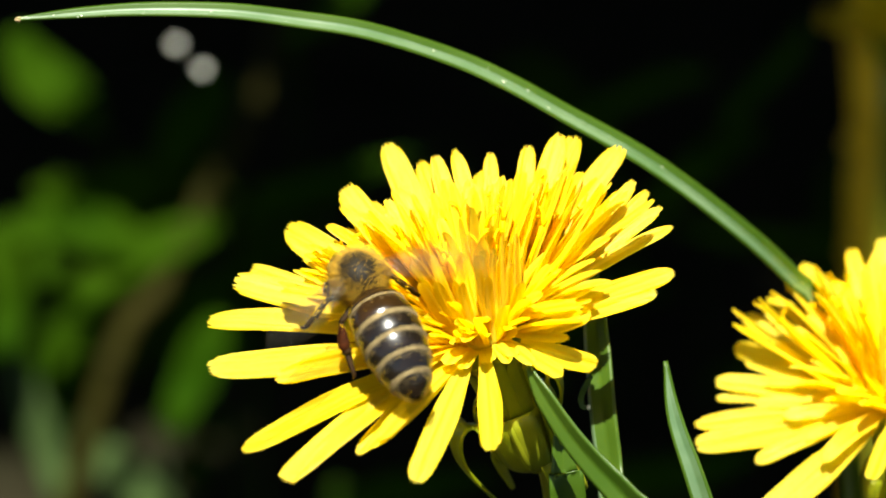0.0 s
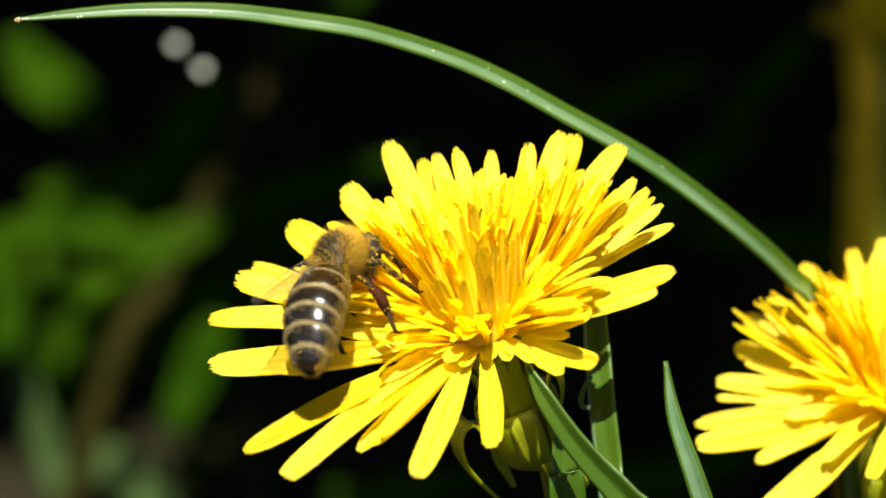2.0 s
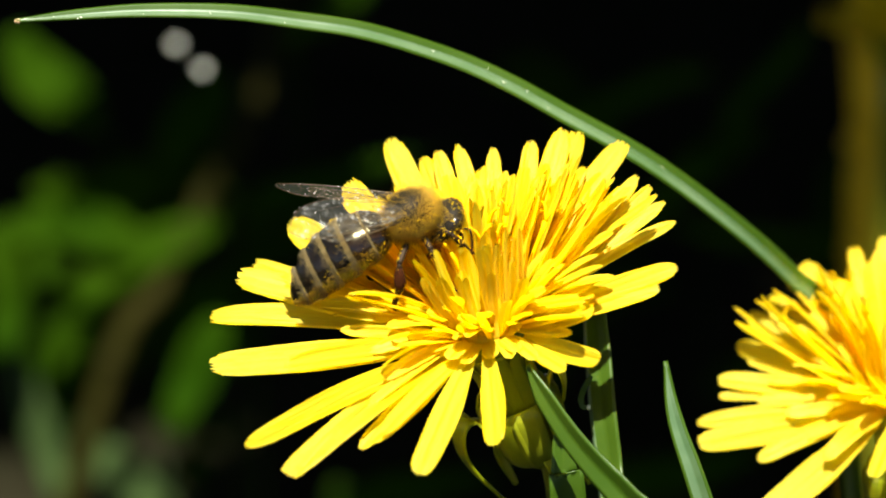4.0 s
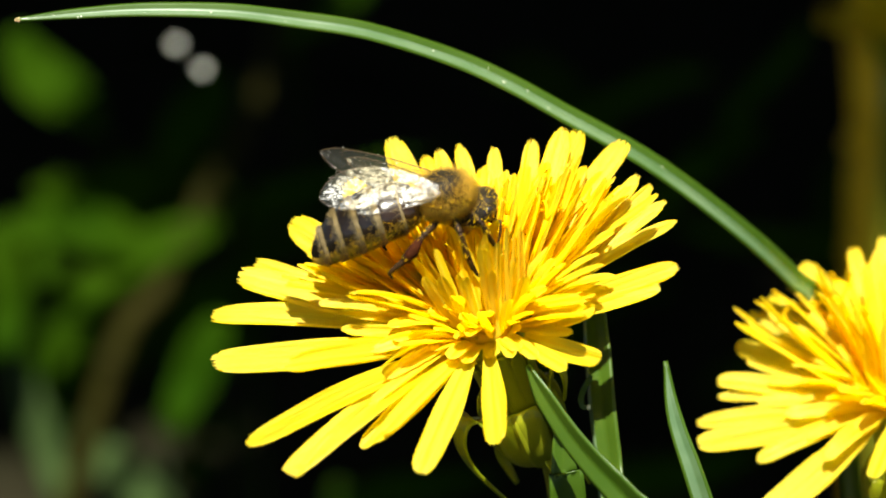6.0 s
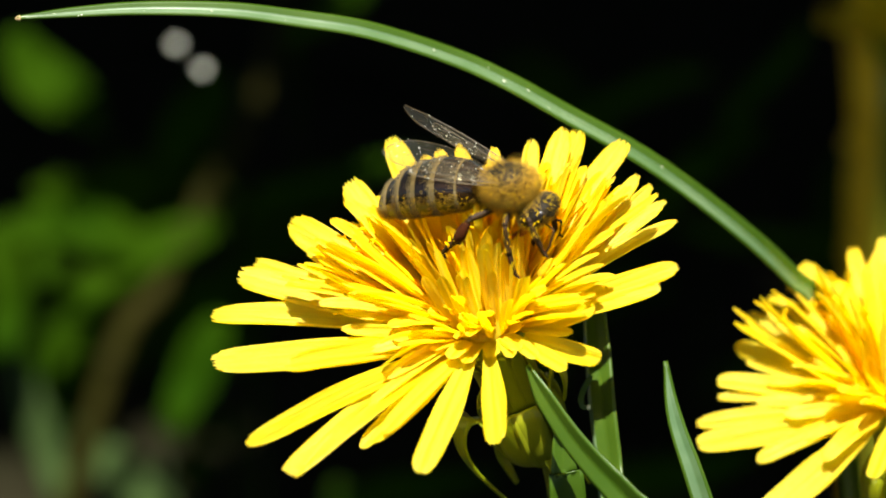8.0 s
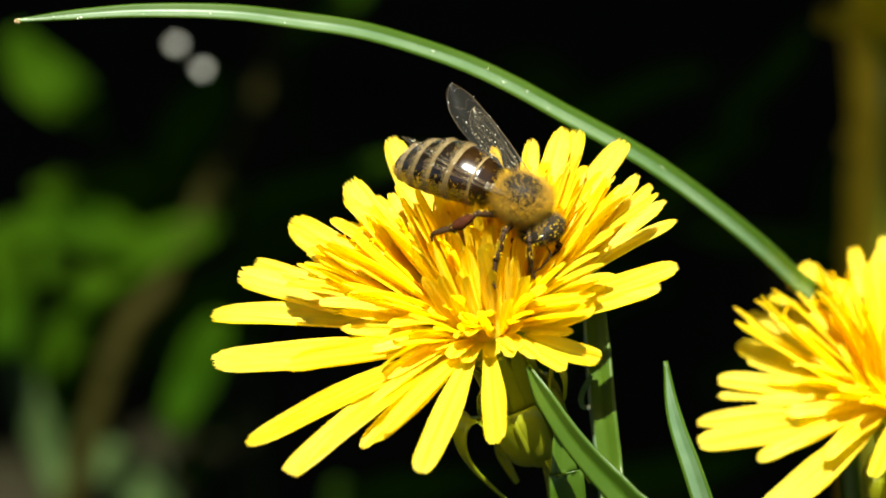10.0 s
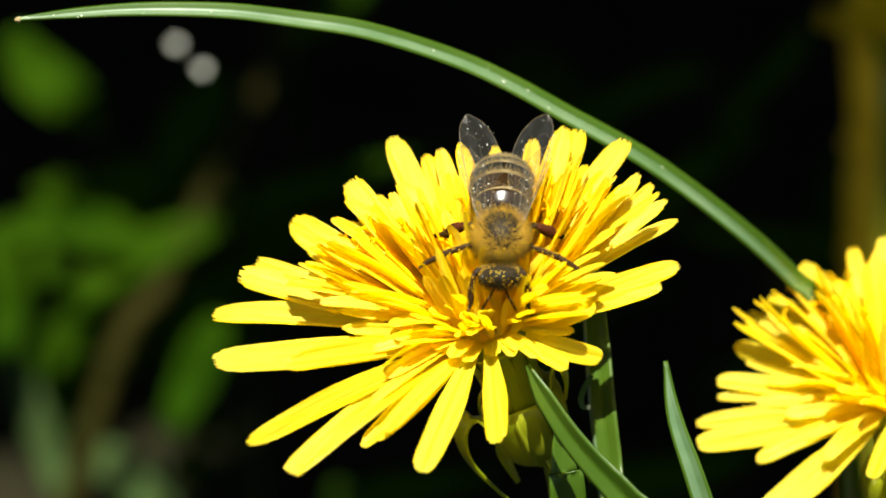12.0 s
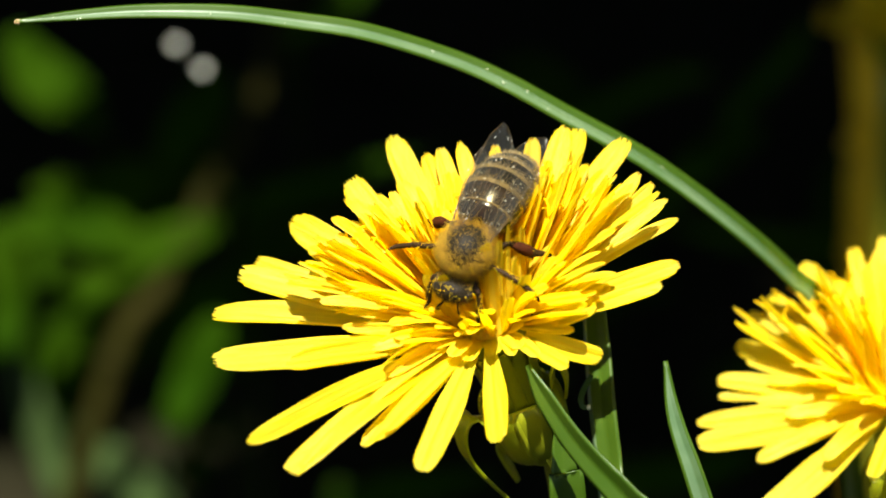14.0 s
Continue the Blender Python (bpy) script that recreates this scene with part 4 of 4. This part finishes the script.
def honeybee():
    r = random.Random(31)
    bee = new("honeybee")
    tagged(bee, "brown furry honeybee with banded abdomen foraging on the dandelion", "bee")
    parts = {}
    thorax = part("thorax", ellipsoid((0, 0, 0), (2.05, 1.85, 1.8), 24, 16), M_SKIN, bee)
    part("hair", merge(hairs(*skin_points((0, 0, 0), (2.05, 1.85, 1.8), 6800, r, lambda d: d[2] < 0.15 + 0.65 * r.random()), 0.95, (-0.15, 0, 0.15), r, 0.014),
                       hairs(*skin_points((0, 0, 0), (2.05, 1.85, 1.8), 500, r, lambda d: d[2] > 0.1), 0.5, (-0.3, 0, 0), r, 0.014)), M_FUR, thorax, "golden fur fringe")
    part("back_hair", hairs(*skin_points((0, 0, 0), (2.05, 1.85, 1.8), 1300, r, lambda d: d[2] > 0.15), 0.36, (-0.4, 0, 0), r, 0.015), M_FUR_DARK, thorax, "short olive-brown fur")
    grains = [ellipsoid(p + n * r.uniform(0.1, 0.5), [r.uniform(0.03, 0.075)] * 3, 5, 3) for p, n in zip(*skin_points((0, 0, 0), (2.05, 1.85, 1.8), 260, r, lambda d: d[2] < 0.25))]
    tagged(part("pollen_dust", merge(*grains), M_STYLE, thorax, "orange pollen grains caught in the fur"), kind="stuff")
    head = part("head", ellipsoid((0, 0, 0), (1.05, 1.75, 1.85), 20, 14), M_SKIN, bee)
    head.matrix_basis = pose(2.05 * MM, 0, -2.15 * MM, 0, 60, 0)
    part("hair", hairs(*skin_points((0, 0, 0), (1.05, 1.75, 1.85), 1500, r, lambda d: abs(d[1]) < 0.8 and d[2] < 0.6), 0.42, (0.1, 0, 0.3), r, 0.016), M_FUR, head, "short tan fur")
    part("crown_hair", hairs(*skin_points((0, 0, 0), (1.05, 1.75, 1.85), 1800, r, lambda d: abs(d[1]) < 0.88 and (d[2] > 0 or d[0] < 0)), 0.3, (-0.2, 0, 0.2), r, 0.022), M_FUR_DARK, head, "short olive-brown fur")
    grains = [ellipsoid(p + n * 0.08, [r.uniform(0.03, 0.07)] * 3, 5, 3) for p, n in zip(*skin_points((0, 0, 0), (1.05, 1.75, 1.85), 170, r))]
    tagged(part("pollen_dust", merge(*grains), M_STYLE, head, "orange pollen grains on the head"), kind="stuff")
    part("face", ellipsoid((0.55, 0, -0.95), (0.62, 0.95, 0.85), 14, 10), M_BAND, head, "tan hairy lower face")
    for s in (-1, 1):
        part("eye", ellipsoid((0.05, s * 1.30, 0.2), (0.5, 0.42, 1.05), 14, 10), M_EYE, head, "large glossy dark compound eye")
        part("antenna", tube([(0.9, s * 0.35, 0.0), (1.6, s * 0.7, 0.5), (1.9, s * 0.9, 0.5), (2.6, s * 1.2, -0.4), (3.0, s * 1.3, -1.3)], [0.09, 0.08, 0.10, 0.10, 0.08], 7, 18), M_LEG, head, "thin elbowed dark antenna")
    part("proboscis", tube([(0.6, 0, -1.5), (0.8, 0, -2.5), (0.6, 0, -4.0)], [0.42, 0.3, 0.14], 8, 10), M_TONGUE, head, "red-brown tongue sheath")
    # abdomen of six overlapping plates
    cuts = [0.0, 0.17, 0.36, 0.54, 0.70, 0.85, 1.0]
    abdomen = None
    for k in range(6):
        data, idx = abdomen_segment(cuts[k], min(1.0, cuts[k + 1] + 0.02), r, (60, 300, 1100, 1100, 1000, 700)[k], (0, 1, 2, 2, 2, 2)[k])
        if abdomen is None:
            abdomen = part("abdomen", data, [M_AMBER, M_BAND, M_STYLE, M_FUR], bee, "dark brown abdomen with pale hair bands", idx)
            abdomen.location = Vector((-1.8, 0, -0.1)) * MM
        else:
            part("abdomen_segment", data, [M_AMBER if k == 1 else M_CHITIN, M_BAND, M_STYLE, M_FUR], abdomen, "", idx)
    parts["abdomen"], parts["head"] = abdomen, head
    # legs
    leg_joints = [
        ("front", (1.5, 1.0, -1.6), (2.2, 1.9, -2.5), (2.5, 1.8, -4.0), (2.8, 1.5, -5.2)),
        ("middle", (0.1, 1.2, -1.7), (0.2, 2.7, -2.2), (0.1, 3.2, -4.6), (0.3, 3.4, -6.4)),
        ("hind", (-1.3, 1.2, -1.6), (-2.6, 2.8, -1.9), (-3.4, 3.1, -4.4), (-4.4, 3.2, -6.0)),
    ]
    for which, a, b, c, d in leg_joints:
        for s in (-1, 1):
            m = np.array((1, s, 1))
            a2, b2, c2, d2 = (np.array(q) * m * 0.94 for q in (a, b, c, d))
            leg = limb("leg", limb_piece(a2 - a2, b2 - a2, 0.30, 0.25, r), bee, "hairy dark " + which + " leg")
            leg.location = Vector(a2) * MM
            wide = 0.44 if which == "hind" else 0.29
            limb("shin", limb_piece(b2 - a2, c2 - a2, 0.23, wide, r, 70), leg)
            foot = [c2 - a2, (c2 + d2) / 2 - a2 + (0, 0, 0.1), d2 - a2, d2 - a2 + np.array((0.35, 0.1 * s, -0.45))]
            part("foot", tube(foot, [wide * 0.7, 0.24, 0.17, 0.07], 7, 12, 0.15), M_LEG, leg)
            if which == "hind":
                mid = (b2 * 0.35 + c2 * 0.65) - a2 + np.array((0, 0.12 * s, 0))
                part("pollen_basket", tube([b2 * 0.85 + c2 * 0.15 - a2, mid, b2 * 0.08 + c2 * 0.92 - a2], [0.26, 0.42, 0.48, 0.45, 0.3], 10, 14, 0.07), M_POLLEN, leg, "packed red-brown pollen load")
            parts[which + ("_r" if s < 0 else "_l")] = leg
    # wings
    for s in (1, -1):
        for name, size, wid, root in (("forewing", 9.6, 3.3, (0.0, 1.6, 0.95)), ("hindwing", 6.6, 2.2, (-0.8, 1.55, 0.75))):
            data, rows = wing_mesh(size, wid)
            if s > 0:
                data = ([(x, -y, z) for x, y, z in data[0]], [q[::-1] for q in data[1]])
                rows = [[(x, -y, z) for x, y, z in row] for row in rows]
            w = part(name, data, M_WING, bee, "clear veined " + name)
            part("vein", wing_veins(rows), M_VEIN, w)
            specks = [ellipsoid(np.array(rows[r.randrange(3, 17)][r.randrange(0, 9)]) + (r.uniform(-0.25, 0.25), r.uniform(-0.12, 0.12), 0.03), [r.uniform(0.02, 0.055)] * 3, 5, 3) for _ in range(26)]
            tagged(part("pollen_dust", merge(*specks), M_DUST, w, "pale pollen grains on the wing"), kind="stuff")
            w.location = Vector((root[0], root[1] * s, root[2])) * MM
            parts[name + ("_l" if s > 0 else "_r")] = w
    return bee, parts


bee, bee_parts = honeybee()


# ---- what moves ----
def motions():
    rows = [
        (0.0, -6.47, -6.37, 140.05, -17.5, -28.7, 117.1),
        (0.1, -6.91, -6.34, 140.13, -17.5, -28.3, 117.0),
        (0.2, -7.69, -6.25, 140.38, -17.8, -23.3, 116.6),
        (0.3, -7.95, -6.28, 140.3, -21.2, -27.3, 114.8),
        (0.4, -7.82, -5.92, 141.28, -22.1, -49.8, 104.3),
        (0.5, -7.12, -5.73, 141.81, -9.5, -60.7, 76.2),
        (0.6, -7.25, -5.86, 141.44, -30.2, -36.2, 75.8),
        (0.8, -7.43, -5.89, 141.36, -27.7, -37.4, 73.0),
        (1.0, -7.64, -5.98, 141.11, -25.6, -32.6, 69.5),
        (1.3, -7.47, -5.92, 141.28, -24.2, -32.9, 68.0),
        (1.6, -7.73, -5.8, 141.6, -27.6, -32.3, 71.8),
        (1.9, -7.91, -5.83, 141.52, -30.8, -24.1, 73.2),
        (2.2, -8.34, -5.71, 141.85, -34.9, -27.0, 70.7),
        (2.5, -8.08, -5.68, 141.93, -35.7, -26.1, 72.4),
        (2.7, -7.8, -4.27, 142.9, -16.7, -60.6, 54.2),
        (2.8, -6.06, -4.12, 143.31, -5.5, -31.0, 56.8),
        (3.0, -4.1, -4.06, 143.6, 10.4, -27.0, 18.5),
        (3.2, -4.75, -4.27, 142.9, 1.6, -23.7, 40.6),
        (4.3, -1.91, -3.96, 145.19, 15.3, -26.8, 0.7),
        (5.3, -1.65, -4.03, 146.46, 12.8, -15.0, 5.6),
        (5.7, -1.13, -4.2, 146.01, 12.8, -17.7, 6.7),
        (6.1, 0.61, -4.18, 146.05, 12.8, -15.6, 5.8),
        (6.5, 2.08, -4.27, 145.81, 12.8, -13.6, 5.1),
        (6.8, 2.95, -4.27, 145.81, 12.8, -12.5, 3.7),
        (7.1, 4.0, -4.11, 146.26, 13.4, -16.3, -9.4),
        (7.4, 3.85, -4.2, 146.01, 13.0, -17.3, -23.5),
        (7.6, 4.13, -4.2, 146.01, 12.7, -17.6, -24.2),
        (7.8, 3.95, -3.96, 146.66, 14.4, -17.2, -30.5),
        (8.0, 5.04, -3.97, 146.62, 8.5, -7.1, -22.0),
        (8.2, 5.34, -3.97, 146.62, 9.1, 0.6, -0.2),
        (9.3, 6.34, -4.21, 145.97, 20.6, 13.3, -4.9),
        (10.3, 5.95, -4.42, 145.4, 12.3, 12.6, -34.2),
        (10.5, 6.25, -4.54, 145.07, 15.9, 17.3, -23.8),
        (10.7, 5.95, -4.48, 145.24, 14.5, 15.6, -28.1),
        (10.9, 5.9, -5.5, 143.89, 12.4, 28.1, -52.9),
        (11.1, 5.55, -5.62, 143.57, 9.2, 32.3, -71.8),
        (11.3, 5.81, -5.44, 144.06, 5.4, 24.1, -79.5),
        (11.5, 4.99, -5.5, 143.89, 1.2, 18.1, -87.7),
        (11.7, 4.99, -5.17, 144.79, 0.2, 13.2, -89.5),
        (11.9, 4.64, -5.62, 143.57, 0.1, 17.3, -89.8),
        (12.1, 4.29, -5.81, 143.04, -1.9, 19.9, -93.5),
        (12.3, 4.16, -5.71, 143.32, -1.8, 17.9, -93.5),
        (12.5, 4.64, -5.68, 143.4, -1.2, 19.0, -92.4),
        (12.7, 4.03, -5.96, 142.63, -2.7, 21.7, -95.3),
        (12.9, 3.21, -5.8, 143.08, -2.3, 18.5, -94.5),
        (13.1, 3.47, -5.99, 142.55, -1.4, 21.0, -92.6),
        (13.3, 3.3, -5.97, 142.59, -1.6, 23.1, -93.1),
        (13.5, 3.21, -5.94, 142.67, -0.5, 24.3, -91.0),
        (13.7, 3.3, -5.83, 143.0, -2.4, 22.6, -94.6),
        (13.9, 2.04, -6.11, 142.22, -11.4, 28.5, -112.6),
        (14.0, 1.78, -6.12, 142.18, -14.2, 30.7, -118.6),
    ]
    walk(bee, [(t, pose(x * MM, y * MM, z * MM, rx, ry, rz)) for t, x, y, z, rx, ry, rz in rows])
    # wings: seconds, then spread from the body's axis, raise and roll of the left and of the right ones (degrees)
    wing_rows = []
    for k in range(14):
        beat = 20 + 45 * math.sin(k * math.pi / 2)
        wing_rows.append((k / 30, 62, beat, 20, 62, beat, 20))
    wing_rows += [(0.6, 2, 28, -5, 4, 8, 35), (1.5, 4, 24, -15, -2, -4, 0), (2.4, 4, 22, -12, -2, 0, 0), (2.7, 30, 24, 30, 6, 16, 20), (3.0, 26, 19, 36, 20, 32, 28), (3.2, 26, 19, 36, 20, 32, 28),
                  (5.3, 5, 37, -12, -7, 10, 37), (6.0, 4, 34, -12, -4, 10, 37), (6.5, 11, 31, -8, -6, 10, 37), (7.0, 4, 44, 0, -6, 22, 37), (7.5, 25, 26, 18, 5, 28, 40), (7.8, 14, 32, 30, 20, 34, 40), (8.0, 5, 31, 16, 6, 16, 12),
                  (8.2, 5, 31, 16, 6, 16, 12), (10.3, 10, 31, 2, 16, 20, -35), (10.7, 12, 31, 2, 16, 22, -30), (11.0, 23, 32, -26, 11, 40, -16), (11.5, 20, 31, -24, 11, 31, -24), (11.7, 17, 22, 8, 11, 22, 8),
                  (11.9, 18, 32, -24, 12, 28, -22), (12.5, 13, 30, -24, 17, 22, -16), (12.8, 15, 34, -24, 15, 24, -20), (12.9, 12, 28, 10, 8, 30, 10), (13.0, 17, 37, -24, 14, 25, -24), (13.5, 17, 36, -24, 12, 26, -20), (14.0, 16, 32, -20, -4, 31, 26)]
    for s, side in ((1, "_l"), (-1, "_r")):
        for name, more in (("forewing", 0), ("hindwing", 8)):
            w = bee_parts[name + side]
            at = w.location.copy()
            turns = []
            for row in wing_rows:
                spread, lift, roll = row[1:4] if s > 0 else row[4:7]
                turns.append((row[0], Matrix.Translation(at) @ pose(0, 0, 0, 0, 0, s * (180 - spread - more)) @ pose(0, 0, 0, 0, -lift, 0) @ pose(0, 0, 0, s * roll, 0, 0)))
            walk(w, turns)
    # legs: seconds, outward swing, fore-and-aft swing (degrees)
    leg_rows = {"front": [(0, 10, 0), (2.5, 0, 5), (6, 0, -5), (8, 4, 0), (10.3, 10, 0), (12, 14, 5), (14, 12, 0)],
                "middle": [(0, 20, -10), (0.6, 6, 0), (1.5, 0, 6), (3.0, -4, -4), (5.3, -8, 0), (6.5, -10, 6), (7.5, -10, 0), (8.2, -6, 4), (10.3, 24, 10), (11.0, 40, 0), (11.9, 52, 0), (12.5, 46, 12), (13.1, 52, 0), (14.0, 55, 4)],
                "hind": [(0, 0, 20), (0.6, 4, 8), (1.5, 0, 0), (3.0, -10, 8), (5.3, -12, 0), (6.5, -10, -4), (7.5, -14, 0), (8.2, -8, 0), (10.3, 20, 0), (11.0, 34, 8), (12.5, 40, 0), (14.0, 36, 6)]}
    back_at = {5.3: 26, 6.5: 26, 7.5: 12, 8.2: 22, 10.3: 24}
    for which, turns in leg_rows.items():
        turns = [(t, out, swing, back_at.get(t, 0) if which == "hind" else 0) for t, out, swing in turns]
        for s, side in ((1, "_l"), (-1, "_r")):
            leg = bee_parts[which + side]
            at = leg.location.copy()
            walk(leg, [(t, Matrix.Translation(at) @ pose(0, 0, 0, s * out, swing * (1 if s > 0 else -0.6) + back, 0)) for t, out, swing, back in turns])
    # the flower nods and lifts a little as the bee shifts its weight: seconds, sideways, up (plan units)
    nod = [(0, 0, 0), (0.3, -0.05, 0.05), (0.6, -0.06, 0.15), (1.5, 0.05, 0.2), (2.6, 0.1, 0.25), (3.0, 0.2, 0.33), (5.3, 0.25, 0.45), (6.5, 0.32, 0.5), (8, 0.3, 0.5),
           (10.4, 0.3, 0.55), (11, 0.4, 0.6), (11.7, 0.42, 0.58), (12.1, 0.38, 0.58), (12.5, 0.56, 0.7), (12.9, 0.4, 0.6), (13.5, 0.36, 0.6), (14, 0.4, 0.65)]
    home = flower.location.copy()
    walk(flower, [(t, Matrix.Translation(home + Vector((dx, 0, dz)) * MM)) for t, dx, dz in nod])

    # the second flower stirs a little; the long blade sways about its bend: seconds, degrees
    home_b = flower_b.location.copy()
    walk(flower_b, [(t, Matrix.Translation(home_b + Vector((dx, 0, dz)) * MM)) for t, dx, dz in ((0, 0, 0), (2.5, 0.04, 0.03), (3.0, 0.2, 0.18), (5.3, 0.16, 0.14), (8.0, 0.1, 0.1), (11, 0.2, 0.22), (12, 0.08, 0.1), (12.5, 0.25, 0.2), (14, 0.14, 0.14))])
    bend, base = Vector((24.1, 17.5, 135.6)) * MM, Matrix.Translation(arch_blade.location)
    sway = [(0, 0), (0.5, 0.1), (1.5, 0), (3.0, -0.1), (5.5, -0.15), (6.0, -0.05), (6.5, 0), (7.0, -0.2), (7.5, 0.58), (8.0, 0.1), (8.2, 0.05), (10.4, -0.15), (11, -0.05), (11.5, 0.2), (12, 0), (12.5, 0), (13, -0.15), (14, -0.2)]
    walk(arch_blade, [(t, Matrix.Translation(bend) @ Matrix.Rotation(radians(a), 4, "Y") @ Matrix.Translation(-bend) @ base) for t, a in sway])

    # petals that give way under the bee: index, then seconds and droop (degrees)
    for k, turns in ((1, [(0, 0), (2.4, 0), (2.7, 7), (3.0, 4), (3.2, 3.2), (5.3, 0), (14, 0)]),
                     (2, [(0, 0), (0.3, 2), (0.6, -5), (5.3, -6), (14, -6)]),
                     (8, [(0, 0), (0.5, -0.8), (1.5, -1.2), (5.3, -1.6), (14, -1.8)]),
                     (3, [(0, 0), (0.5, 1), (1.5, 1), (3.0, 0.5), (5.3, 0), (14, 0)])):
        petal = flower_petals[k]
        rest = petal.matrix_basis.copy()
        walk(petal, [(t, rest @ pose(0, 0, 0, 0, a, 0)) for t, a in turns])


motions()
